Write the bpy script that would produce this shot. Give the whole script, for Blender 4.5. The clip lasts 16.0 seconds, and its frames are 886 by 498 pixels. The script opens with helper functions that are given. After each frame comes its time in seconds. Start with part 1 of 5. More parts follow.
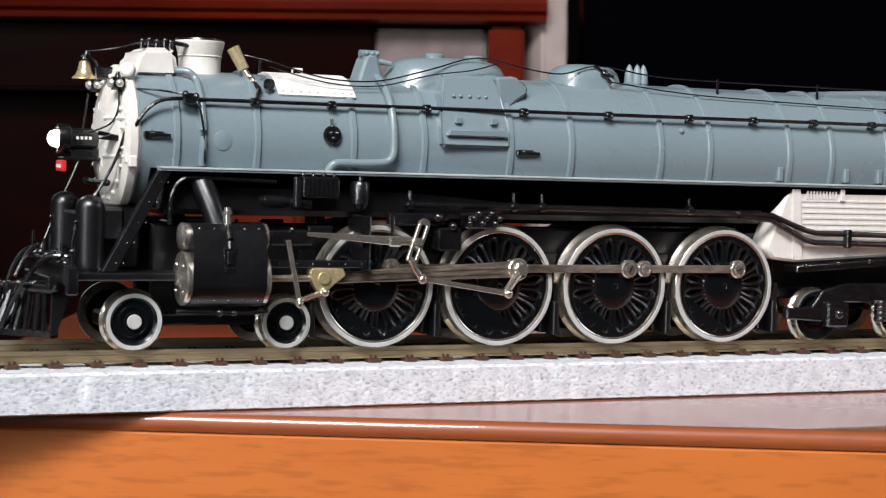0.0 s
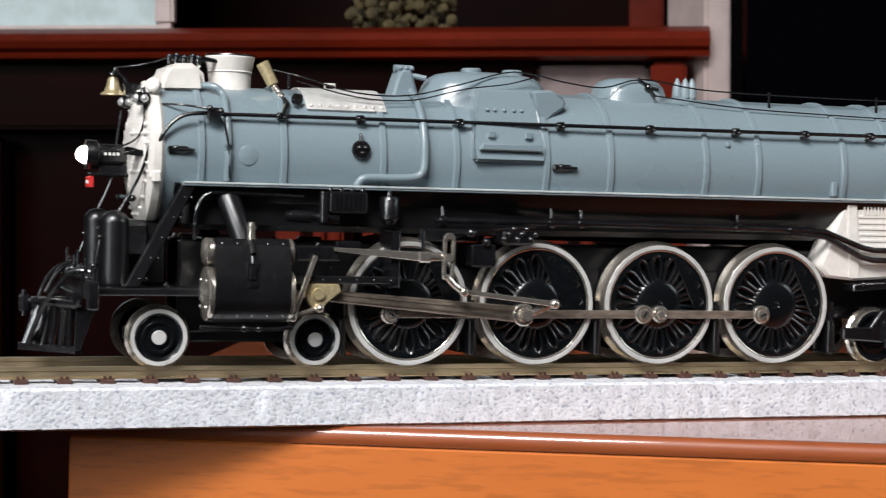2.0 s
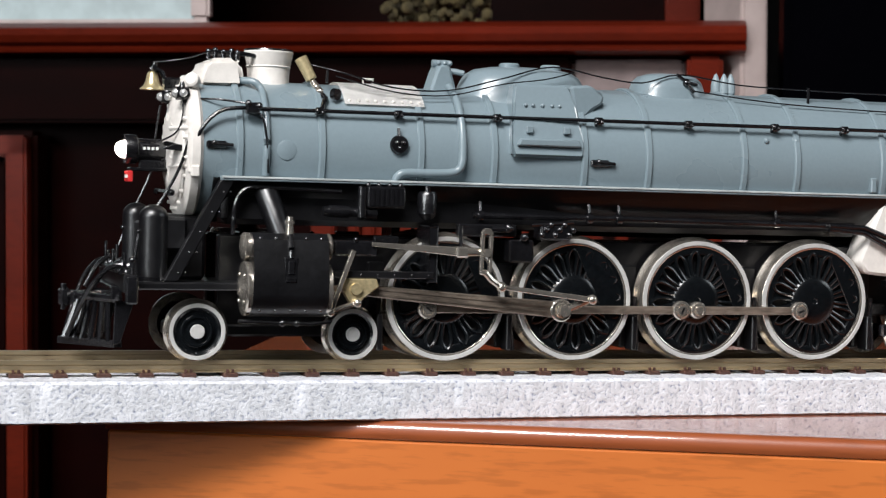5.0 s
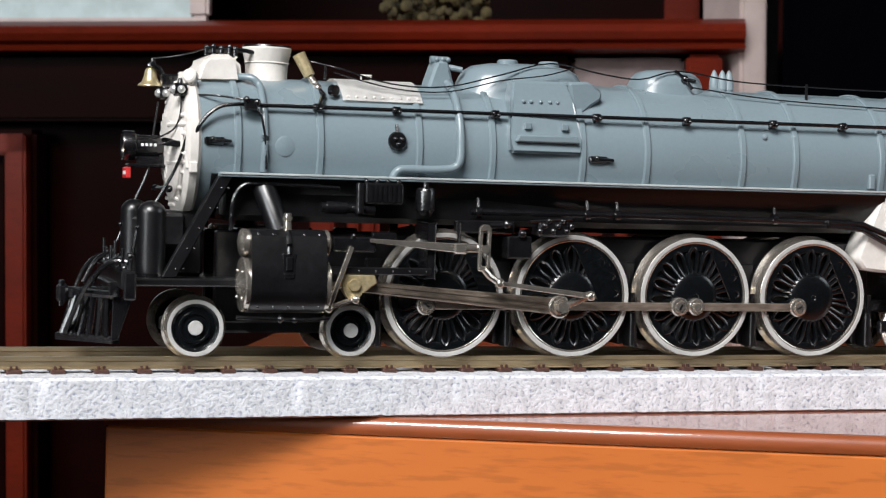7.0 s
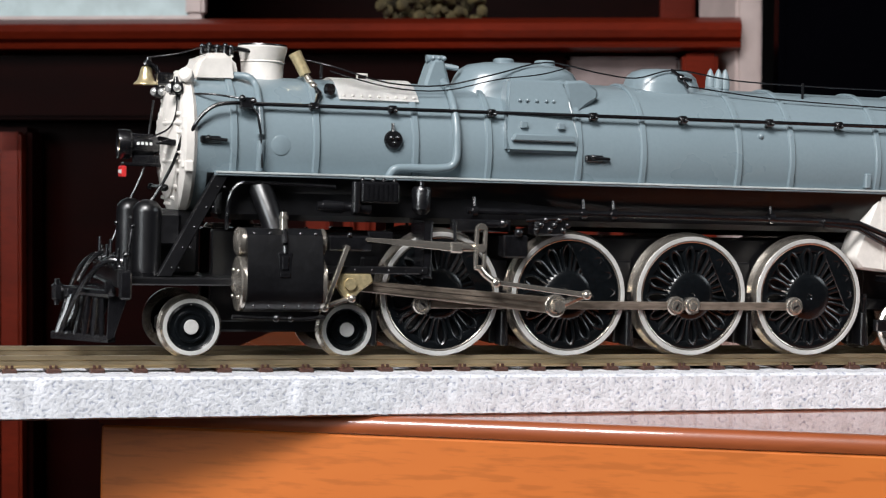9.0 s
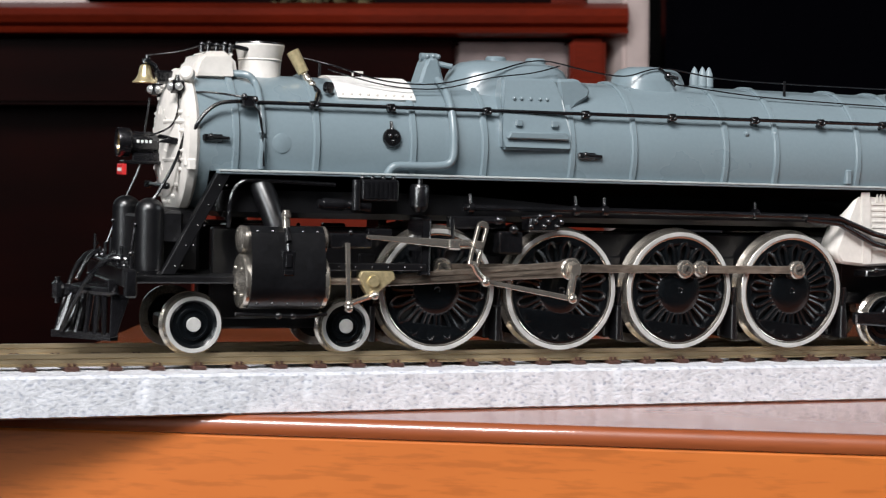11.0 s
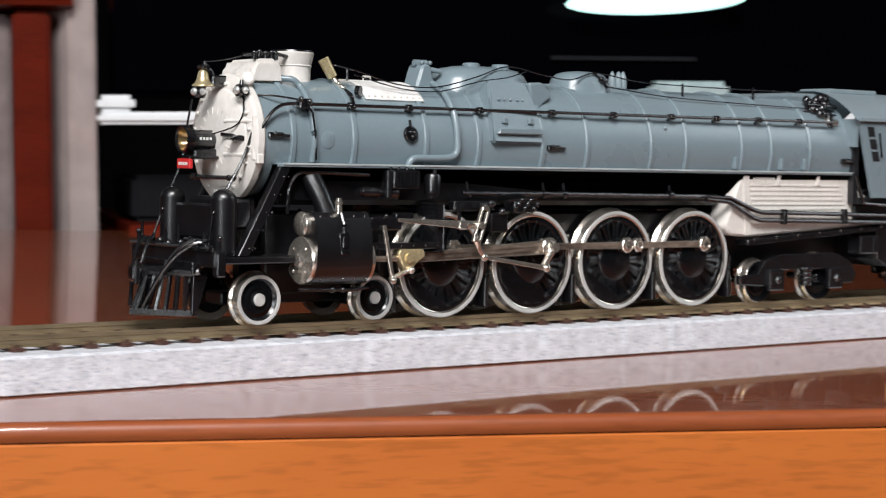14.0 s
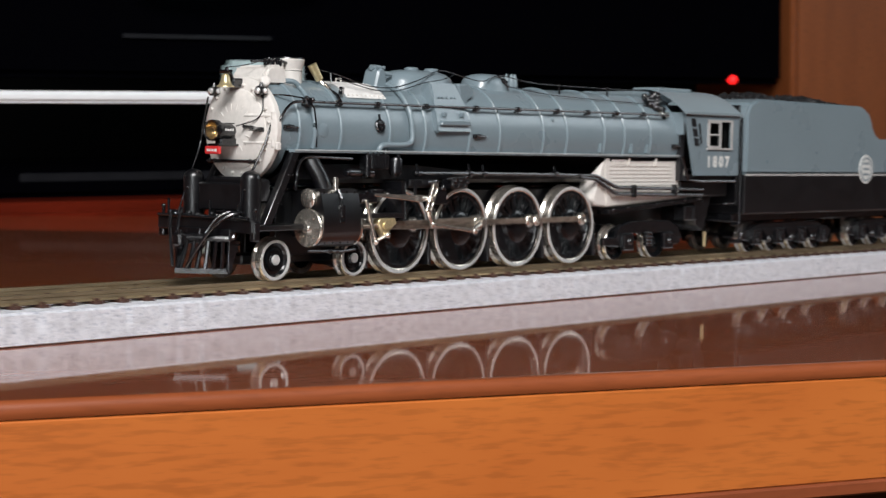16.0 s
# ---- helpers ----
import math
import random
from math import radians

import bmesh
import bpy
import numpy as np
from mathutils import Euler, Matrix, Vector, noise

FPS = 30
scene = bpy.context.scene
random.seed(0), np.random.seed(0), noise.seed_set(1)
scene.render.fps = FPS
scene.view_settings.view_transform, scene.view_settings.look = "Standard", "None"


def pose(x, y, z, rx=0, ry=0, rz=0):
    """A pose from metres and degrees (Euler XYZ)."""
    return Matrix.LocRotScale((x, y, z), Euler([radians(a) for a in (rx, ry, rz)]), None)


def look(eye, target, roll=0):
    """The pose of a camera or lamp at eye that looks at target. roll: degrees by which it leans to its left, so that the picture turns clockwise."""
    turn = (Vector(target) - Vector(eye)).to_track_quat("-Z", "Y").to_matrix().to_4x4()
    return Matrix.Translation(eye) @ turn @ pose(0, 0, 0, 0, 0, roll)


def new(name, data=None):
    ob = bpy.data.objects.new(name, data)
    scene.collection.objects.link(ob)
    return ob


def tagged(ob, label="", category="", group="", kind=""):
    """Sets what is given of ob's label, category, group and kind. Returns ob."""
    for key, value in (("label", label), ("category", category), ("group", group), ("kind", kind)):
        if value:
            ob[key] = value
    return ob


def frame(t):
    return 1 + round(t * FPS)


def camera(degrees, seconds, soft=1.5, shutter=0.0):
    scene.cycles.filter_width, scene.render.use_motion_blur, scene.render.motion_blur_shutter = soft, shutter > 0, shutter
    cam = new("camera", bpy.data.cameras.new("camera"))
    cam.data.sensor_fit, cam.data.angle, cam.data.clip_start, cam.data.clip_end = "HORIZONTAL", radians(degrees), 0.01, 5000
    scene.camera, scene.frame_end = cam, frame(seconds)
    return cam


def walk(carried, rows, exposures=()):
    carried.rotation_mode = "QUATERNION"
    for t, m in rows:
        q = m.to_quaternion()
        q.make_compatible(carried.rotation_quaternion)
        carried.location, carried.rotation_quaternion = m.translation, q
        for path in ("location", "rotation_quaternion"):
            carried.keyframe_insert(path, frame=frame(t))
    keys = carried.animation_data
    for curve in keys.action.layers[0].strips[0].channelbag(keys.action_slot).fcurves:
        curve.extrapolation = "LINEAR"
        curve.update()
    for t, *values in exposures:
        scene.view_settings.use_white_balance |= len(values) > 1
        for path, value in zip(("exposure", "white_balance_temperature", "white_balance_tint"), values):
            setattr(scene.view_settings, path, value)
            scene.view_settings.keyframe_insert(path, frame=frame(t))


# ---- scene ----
# The camera: held by hand, nearly still, turning after the model locomotive.
cam = camera(27.62, 16.0, soft=1.2, shutter=0.6)
cam.data.dof.use_dof = True
cam.data.dof.focus_distance = 0.345
cam.data.dof.aperture_fstop = 88
walk(cam, [
    (0, look((-0.1174, -0.3078, 0.0491), (0.0259, 0.0150, 0.0307), 1.79)),
    (0.5, look((-0.1186, -0.3090, 0.0479), (0.0156, 0.0150, 0.0315), 1.64)),
    (1, look((-0.1190, -0.3099, 0.0467), (0.0092, 0.0150, 0.0321), 1.61)),
    (1.5, look((-0.1206, -0.3110, 0.0450), (0.0008, 0.0150, 0.0331), 1.38)),
    (2, look((-0.1205, -0.3112, 0.0446), (-0.0093, 0.0150, 0.0342), 1.45)),
    (2.5, look((-0.1207, -0.3115, 0.0451), (-0.0128, 0.0150, 0.0346), 1.51)),
    (3, look((-0.1211, -0.3109, 0.0463), (-0.0148, 0.0150, 0.0349), 1.69)),
    (3.5, look((-0.1211, -0.3112, 0.0452), (-0.0163, 0.0150, 0.0343), 1.58)),
    (4, look((-0.1212, -0.3111, 0.0451), (-0.0167, 0.0150, 0.0335), 1.59)),
    (6.5, look((-0.1210, -0.3109, 0.0443), (-0.0166, 0.0150, 0.0326), 1.60)),
    (7, look((-0.1209, -0.3110, 0.0443), (-0.0164, 0.0150, 0.0325), 1.59)),
    (7.5, look((-0.1209, -0.3109, 0.0441), (-0.0161, 0.0150, 0.0324), 1.60)),
    (8, look((-0.1210, -0.3108, 0.0441), (-0.0159, 0.0150, 0.0324), 1.58)),
    (8.5, look((-0.1210, -0.3111, 0.0441), (-0.0158, 0.0150, 0.0324), 1.60)),
    (9, look((-0.1209, -0.3107, 0.0444), (-0.0156, 0.0150, 0.0323), 1.60)),
    (11.5, look((-0.1093, -0.3077, 0.0467), (0.0251, 0.0097, 0.0307), 1.56)),
    (12, look((-0.1074, -0.3067, 0.0467), (0.0392, 0.0052, 0.0304), 1.53)),
    (12.5, look((-0.1038, -0.3051, 0.0465), (0.0534, 0.0016, 0.0302), 1.50)),
    (13, look((-0.0976, -0.3072, 0.0454), (0.0767, -0.0098, 0.0302), 1.16)),
    (13.5, look((-0.0939, -0.3058, 0.0463), (0.0970, -0.0189, 0.0301), 1.19)),
    (14, look((-0.0865, -0.3062, 0.0472), (0.1215, -0.0315, 0.0299), 1.14)),
    (14.5, look((-0.0798, -0.3126, 0.0478), (0.1428, -0.0496, 0.0294), 1.16)),
    (15, look((-0.0760, -0.3154, 0.0494), (0.1581, -0.0628, 0.0290), 1.07)),
    (15.5, look((-0.0702, -0.3172, 0.0493), (0.1781, -0.0786, 0.0286), 1.23)),
    (16, look((-0.0656, -0.3193, 0.0471), (0.1953, -0.0944, 0.0275), 1.06)),
], exposures=[(0, 0.0), (9, 0.0), (12.5, -0.05), (14.5, -0.12), (16, -0.2)])

# ---- light ----
world = bpy.data.worlds.new("room_dimness")
world.use_nodes = True
world.node_tree.nodes["Background"].inputs[0].default_value = (0.75, 0.85, 1.0, 1)
world.node_tree.nodes["Background"].inputs[1].default_value = 0.02
scene.world = world
scene.view_settings.exposure = 0.0


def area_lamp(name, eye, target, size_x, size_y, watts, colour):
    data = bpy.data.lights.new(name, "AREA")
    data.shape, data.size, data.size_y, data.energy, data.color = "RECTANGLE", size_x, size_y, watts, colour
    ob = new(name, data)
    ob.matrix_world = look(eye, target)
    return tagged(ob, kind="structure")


# daylight through the window behind the camera and the window further along
area_lamp("window_daylight", (-0.74, -1.02, 1.22), (0.02, 0.0, 0.03), 0.75, 0.55, 48, (1.0, 0.985, 0.99))
area_lamp("side_window_daylight", (1.75, -0.92, 0.85), (0.15, 0.0, 0.03), 0.7, 0.6, 5.0, (0.86, 0.94, 1.0))
# extra lamp from the left, added to put highlights on the black parts
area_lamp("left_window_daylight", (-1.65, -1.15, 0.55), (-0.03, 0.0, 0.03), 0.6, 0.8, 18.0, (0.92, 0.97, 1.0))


# ---- materials ----
def material(name, colour, rough=0.5, metal=0.0, grain=0.12, scale=900.0, bump=0.0, wear=0.08, wear_scale=90.0,
             coat=0.0, stretch=(1, 1, 1), second=None, spec=0.5, low=0.32, high=0.66):
    """Base colour varied by fine grain and by larger wear, with a little relief."""
    m = bpy.data.materials.new(name)
    m.use_nodes = True
    nt = m.node_tree
    n, l = nt.nodes, nt.links
    b = n["Principled BSDF"]
    tc = n.new("ShaderNodeTexCoord")
    mp = n.new("ShaderNodeMapping")
    mp.inputs["Scale"].default_value = stretch
    l.new(tc.outputs["Object"], mp.inputs["Vector"])
    fine = n.new("ShaderNodeTexNoise")
    fine.inputs["Scale"].default_value, fine.inputs["Detail"].default_value = scale, 5
    big = n.new("ShaderNodeTexNoise")
    big.inputs["Scale"].default_value, big.inputs["Detail"].default_value = wear_scale, 4
    for t in (fine, big):
        l.new(mp.outputs[0], t.inputs["Vector"])
    ramp = n.new("ShaderNodeValToRGB")
    dark = [c * (1 - 2.2 * grain) for c in colour] if second is None else second
    light = [min(1, c * (1 + 1.3 * grain)) for c in colour]
    ramp.color_ramp.elements[0].position, ramp.color_ramp.elements[1].position = low, high
    ramp.color_ramp.elements[0].color, ramp.color_ramp.elements[1].color = (*dark, 1), (*light, 1)
    l.new(fine.outputs["Fac"], ramp.inputs[0])
    mix = n.new("ShaderNodeMixRGB")
    mix.blend_type = "MULTIPLY"
    ramp2 = n.new("ShaderNodeValToRGB")
    ramp2.color_ramp.elements[0].position, ramp2.color_ramp.elements[1].position = 0.35, 0.6
    lo = 1 - 2 * wear
    ramp2.color_ramp.elements[0].color, ramp2.color_ramp.elements[1].color = (lo, lo, lo, 1), (1, 1, 1, 1)
    l.new(big.outputs["Fac"], ramp2.inputs[0])
    mix.inputs[0].default_value = 1
    l.new(ramp.outputs[0], mix.inputs[1])
    l.new(ramp2.outputs[0], mix.inputs[2])
    l.new(mix.outputs[0], b.inputs["Base Color"])
    rr = n.new("ShaderNodeMapRange")
    rr.inputs["To Min"].default_value, rr.inputs["To Max"].default_value = max(0.02, rough - 0.25 * rough), min(1, rough + 0.25 * rough)
    l.new(big.outputs["Fac"], rr.inputs["Value"])
    l.new(rr.outputs[0], b.inputs["Roughness"])
    b.inputs["Metallic"].default_value = metal
    b.inputs["Coat Weight"].default_value = coat
    b.inputs["Coat Roughness"].default_value = 0.06
    b.inputs["Specular IOR Level"].default_value = spec
    if bump:
        bp = n.new("ShaderNodeBump")
        bp.inputs["Strength"].default_value, bp.inputs["Distance"].default_value = bump, 0.0003
        l.new(fine.outputs["Fac"], bp.inputs["Height"])
        l.new(bp.outputs[0], b.inputs["Normal"])
    return m


def glow(name, colour, strength):
    m = bpy.data.materials.new(name)
    m.use_nodes = True
    b = m.node_tree.nodes["Principled BSDF"]
    b.inputs["Base Color"].default_value = (*colour, 1)
    b.inputs["Emission Color"].default_value = (*colour, 1)
    b.inputs["Emission Strength"].default_value = strength
    return m


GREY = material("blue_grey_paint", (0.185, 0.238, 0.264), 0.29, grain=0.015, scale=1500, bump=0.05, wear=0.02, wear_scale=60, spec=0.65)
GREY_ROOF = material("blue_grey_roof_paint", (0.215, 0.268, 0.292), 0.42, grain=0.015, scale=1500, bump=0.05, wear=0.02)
LIT_EDGE = material("lit_edge_colour", (0.46, 0.50, 0.50), 0.5, grain=0.04, scale=900, wear=0.12, wear_scale=160)
SILVER = material("pale_graphite_paint", (0.70, 0.665, 0.62), 0.5, grain=0.03, scale=900, bump=0.1, wear=0.025, wear_scale=120)
CLEANED = material("cleaned_white_metal", (0.84, 0.82, 0.79), 0.45, grain=0.04, scale=500, bump=0.2, wear=0.06, wear_scale=200)
BLACK = material("satin_black_paint", (0.0045, 0.0045, 0.0056), 0.33, grain=0.15, scale=1200, bump=0.10, wear=0.15, wear_scale=200, spec=0.85)
IRON = material("black_casting", (0.0062, 0.0062, 0.0075), 0.24, grain=0.2, scale=1800, bump=0.22, wear=0.15, wear_scale=260, spec=1.0)
WHEEL = material("black_wheel_paint", (0.0035, 0.0045, 0.0055), 0.22, grain=0.15, scale=1500, bump=0.06, spec=0.6)
WHITE = material("white_tyre_paint", (0.46, 0.455, 0.44), 0.42, grain=0.03, scale=1500, bump=0.08, wear=0.10, wear_scale=220)
NICKEL = material("nickel_plate", (0.74, 0.68, 0.60), 0.2, metal=0.88, grain=0.08, scale=1600, bump=0.06, wear=0.12, wear_scale=300)
ROD = material("worn_nickel_rod", (0.42, 0.345, 0.28), 0.34, metal=0.75, grain=0.18, scale=1500, bump=0.12, wear=0.25, wear_scale=220, stretch=(0.25, 1, 1))
BRASS = material("polished_brass", (0.80, 0.66, 0.38), 0.32, metal=0.65, grain=0.08, scale=1500, wear=0.12)
RED = material("red_plate_paint", (0.62, 0.03, 0.03), 0.4, grain=0.04, scale=1500)
LENS = material("amber_reflector", (0.38, 0.26, 0.12), 0.22, metal=0.8, grain=0.1, scale=1500)
CLEAR = material("clear_jewel", (0.9, 0.9, 0.88), 0.10, metal=0.7, grain=0.05, scale=1500)
LETTER = material("cream_lettering", (0.74, 0.75, 0.72), 0.5, grain=0.04, scale=1500)
RAIL = material("nickel_rail", (0.55, 0.44, 0.28), 0.36, metal=0.85, grain=0.1, scale=900, bump=0.1, wear=0.15, wear_scale=150, stretch=(0.1, 1, 1))
TIE = material("brown_sleeper_plastic", (0.075, 0.032, 0.022), 0.5, grain=0.2, scale=1500, bump=0.2)
BALLAST = material("speckled_roadbed", (0.65, 0.66, 0.695), 0.8, grain=0.03, scale=1500, bump=0.8, wear=0.10, wear_scale=420, second=(0.27, 0.30, 0.39), low=0.29, high=0.47)
COAL = material("coal", (0.012, 0.012, 0.013), 0.5, grain=0.3, scale=900, bump=0.5)
GLASS_DARK = material("dark_cab_inside", (0.02, 0.02, 0.022), 0.3)

# ---- mesh helpers: all measures of the model are in millimetres ----
MM = 0.001


def cyl(bm, a, b, r, r2=None, seg=20, cap=True):
    """A round bar or cone from a to b."""
    a, b = Vector(a), Vector(b)
    r2 = r if r2 is None else r2
    turn = (b - a).to_track_quat("Z", "Y").to_matrix()
    rings = []
    for c, rr in ((a, r), (b, r2)):
        rings.append([bm.verts.new(c + turn @ Vector((rr * math.cos(2 * math.pi * i / seg), rr * math.sin(2 * math.pi * i / seg), 0)))
                      for i in range(seg)])
    for i in range(seg):
        j = (i + 1) % seg
        bm.faces.new((rings[0][i], rings[0][j], rings[1][j], rings[1][i]))
    if cap:
        bm.faces.new(rings[0][::-1])
        bm.faces.new(rings[1])


def lathe(bm, profile, origin, axis, seg=48, closed=False):
    """Turns a profile of (along, radius) round the axis through origin."""
    o, ax = Vector(origin), Vector(axis).normalized()
    turn = ax.to_track_quat("Z", "Y").to_matrix()
    rings = []
    for along, r in profile:
        if r < 1e-6:
            rings.append([bm.verts.new(o + ax * along)])
        else:
            rings.append([bm.verts.new(o + ax * along + turn @ Vector((r * math.cos(2 * math.pi * i / seg), r * math.sin(2 * math.pi * i / seg), 0)))
                          for i in range(seg)])
    pairs = list(zip(rings, rings[1:])) + ([(rings[-1], rings[0])] if closed else [])
    for p, q in pairs:
        for i in range(seg):
            j = (i + 1) % seg
            if len(p) == 1 and len(q) == 1:
                continue
            if len(p) == 1:
                bm.faces.new((p[0], q[j], q[i]))
            elif len(q) == 1:
                bm.faces.new((p[i], p[j], q[0]))
            else:
                bm.faces.new((p[i], p[j], q[j], q[i]))


def box(bm, x0, x1, y0, y1, z0, z1, bevel=0.0, turn=None, seg=1):
    """A block, with its edges broken by bevel, turned by a matrix if given."""
    t = bmesh.new()
    bmesh.ops.create_cube(t, size=1)
    for v in t.verts:
        v.co = Vector(((x0 + x1) / 2 + v.co.x * (x1 - x0), (y0 + y1) / 2 + v.co.y * (y1 - y0), (z0 + z1) / 2 + v.co.z * (z1 - z0)))
    if bevel:
        bmesh.ops.bevel(t, geom=t.edges[:], offset=bevel, segments=seg, affect="EDGES")
    merge(bm, t, turn)


def merge(bm, t, turn=None):
    if turn is not None:
        t.transform(turn)
    tmp = bpy.data.meshes.new("tmp")
    t.to_mesh(tmp)
    t.free()
    bm.from_mesh(tmp)
    bpy.data.meshes.remove(tmp)


def prism(bm, outline, y0, y1, bevel=0.0, turn=None, seg=1):
    """An outline of (x, z) drawn out from y0 to y1."""
    t = bmesh.new()
    f = t.faces.new([t.verts.new((x, y0, z)) for x, z in outline])
    r = bmesh.ops.extrude_face_region(t, geom=[f])
    for v in r["geom"]:
        if isinstance(v, bmesh.types.BMVert):
            v.co.y = y1
    bmesh.ops.recalc_face_normals(t, faces=t.faces[:])
    if bevel:
        bmesh.ops.bevel(t, geom=t.edges[:], offset=bevel, segments=seg, affect="EDGES")
    merge(bm, t, turn)


def tube(bm, pts, r, seg=8):
    """A pipe or wire along points."""
    pts = [Vector(p) for p in pts]
    rings = []
    up = Vector((0, 0, 1))
    for i, p in enumerate(pts):
        d = (pts[min(i + 1, len(pts) - 1)] - pts[max(i - 1, 0)]).normalized()
        side = d.cross(up)
        if side.length < 0.05:
            side = d.cross(Vector((0, 1, 0)))
        side.normalize()
        over = side.cross(d).normalized()
        rings.append([bm.verts.new(p + r * (math.cos(2 * math.pi * k / seg) * side + math.sin(2 * math.pi * k / seg) * over)) for k in range(seg)])
    for p, q in zip(rings, rings[1:]):
        for k in range(seg):
            bm.faces.new((p[k], p[(k + 1) % seg], q[(k + 1) % seg], q[k]))
    bm.faces.new(rings[0][::-1])
    bm.faces.new(rings[-1])


def curved(pts, n=6):
    """Points on a smooth line through the given ones."""
    p = [Vector(q) for q in pts]
    out = []
    for i in range(len(p) - 1):
        a, b, c, d = p[max(i - 1, 0)], p[i], p[i + 1], p[min(i + 2, len(p) - 1)]
        for k in range(n):
            t = k / n
            out.append(0.5 * ((2 * b) + (c - a) * t + (2 * a - 5 * b + 4 * c - d) * t * t + (3 * b - a - 3 * c + d) * t ** 3))
    return out + [p[-1]]


def ball(bm, c, r, seg=12, squash=1.0):
    t = bmesh.new()
    bmesh.ops.create_uvsphere(t, u_segments=seg, v_segments=max(6, seg // 2), radius=r)
    for v in t.verts:
        v.co.z *= squash
    merge(bm, t, Matrix.Translation(c))


def part(name, bm, mat, parent=None, label="", smooth=True, unit=MM):
    """Links a bmesh as one mesh object, under parent if given."""
    bm.normal_update()
    bmesh.ops.recalc_face_normals(bm, faces=bm.faces[:])
    for f in bm.faces:
        f.smooth = smooth
    for e in bm.edges:
        if len(e.link_faces) != 2 or e.calc_face_angle(0) > 0.6:
            e.smooth = False
    me = bpy.data.meshes.new(name)
    bm.transform(Matrix.Scale(unit, 4))
    bm.to_mesh(me)
    bm.free()
    me.materials.append(mat)
    ob = new(name, me)
    if parent is not None:
        ob.parent = parent
    if label:
        ob["label"] = label
    return ob


def empty(name, label, category, group=""):
    ob = new(name)
    ob.empty_display_size = 0.005
    return tagged(ob, label, category, group)


def arc(cx, cy, r, a0, a1, n):
    return [(cx + r * math.cos(radians(a0 + (a1 - a0) * i / n)), cy + r * math.sin(radians(a0 + (a1 - a0) * i / n))) for i in range(n + 1)]


# ---- the table ----
RAIL_TOP, TABLE_Z = 14.5, 4.75
TABLE = Matrix.Translation((-50, -11.5, TABLE_Z)) @ Matrix.Rotation(radians(-22.9), 4, "Z")

WOOD = bpy.data.materials.new("lacquered_orange_veneer")


def veneer(m, dark, light, fleck, grain_stretch, rough, coat, spec=0.5):
    m.use_nodes = True
    n, l = m.node_tree.nodes, m.node_tree.links
    b = n["Principled BSDF"]
    tc, mp = n.new("ShaderNodeTexCoord"), n.new("ShaderNodeMapping")
    mp.inputs["Scale"].default_value = grain_stretch
    l.new(tc.outputs["Object"], mp.inputs["Vector"])
    big, fine = n.new("ShaderNodeTexNoise"), n.new("ShaderNodeTexNoise")
    big.inputs["Scale"].default_value, big.inputs["Detail"].default_value = 40, 6
    fine.inputs["Scale"].default_value, fine.inputs["Detail"].default_value = 1100, 3
    mp2 = n.new("ShaderNodeMapping")
    mp2.inputs["Scale"].default_value = (0.13, 1 if grain_stretch[1] == 1 else 0.13, 1)
    l.new(tc.outputs["Object"], mp2.inputs["Vector"])
    l.new(mp.outputs[0], big.inputs["Vector"])
    l.new(mp2.outputs[0], fine.inputs["Vector"])
    r1, r2 = n.new("ShaderNodeValToRGB"), n.new("ShaderNodeValToRGB")
    r1.color_ramp.elements[0].position, r1.color_ramp.elements[1].position = 0.3, 0.7
    r1.color_ramp.elements[0].color, r1.color_ramp.elements[1].color = (*dark, 1), (*light, 1)
    r2.color_ramp.elements[0].position, r2.color_ramp.elements[1].position = 0.36, 0.5
    r2.color_ramp.elements[0].color, r2.color_ramp.elements[1].color = (fleck, fleck, fleck, 1), (1, 1, 1, 1)
    l.new(big.outputs["Fac"], r1.inputs[0])
    l.new(fine.outputs["Fac"], r2.inputs[0])
    mix = n.new("ShaderNodeMixRGB")
    mix.blend_type = "MULTIPLY"
    mix.inputs[0].default_value = 1
    l.new(r1.outputs[0], mix.inputs[1])
    l.new(r2.outputs[0], mix.inputs[2])
    l.new(mix.outputs[0], b.inputs["Base Color"])
    b.inputs["Roughness"].default_value = rough
    b.inputs["Specular IOR Level"].default_value = spec
    b.inputs["Coat Weight"].default_value, b.inputs["Coat Roughness"].default_value = coat, 0.04
    return m


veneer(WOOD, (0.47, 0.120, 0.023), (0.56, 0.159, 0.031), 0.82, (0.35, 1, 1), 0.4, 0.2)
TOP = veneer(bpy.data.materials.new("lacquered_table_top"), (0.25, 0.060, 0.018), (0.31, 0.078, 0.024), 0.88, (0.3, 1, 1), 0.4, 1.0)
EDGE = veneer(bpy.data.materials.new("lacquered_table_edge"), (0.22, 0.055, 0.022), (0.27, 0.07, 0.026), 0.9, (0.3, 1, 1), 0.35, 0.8)


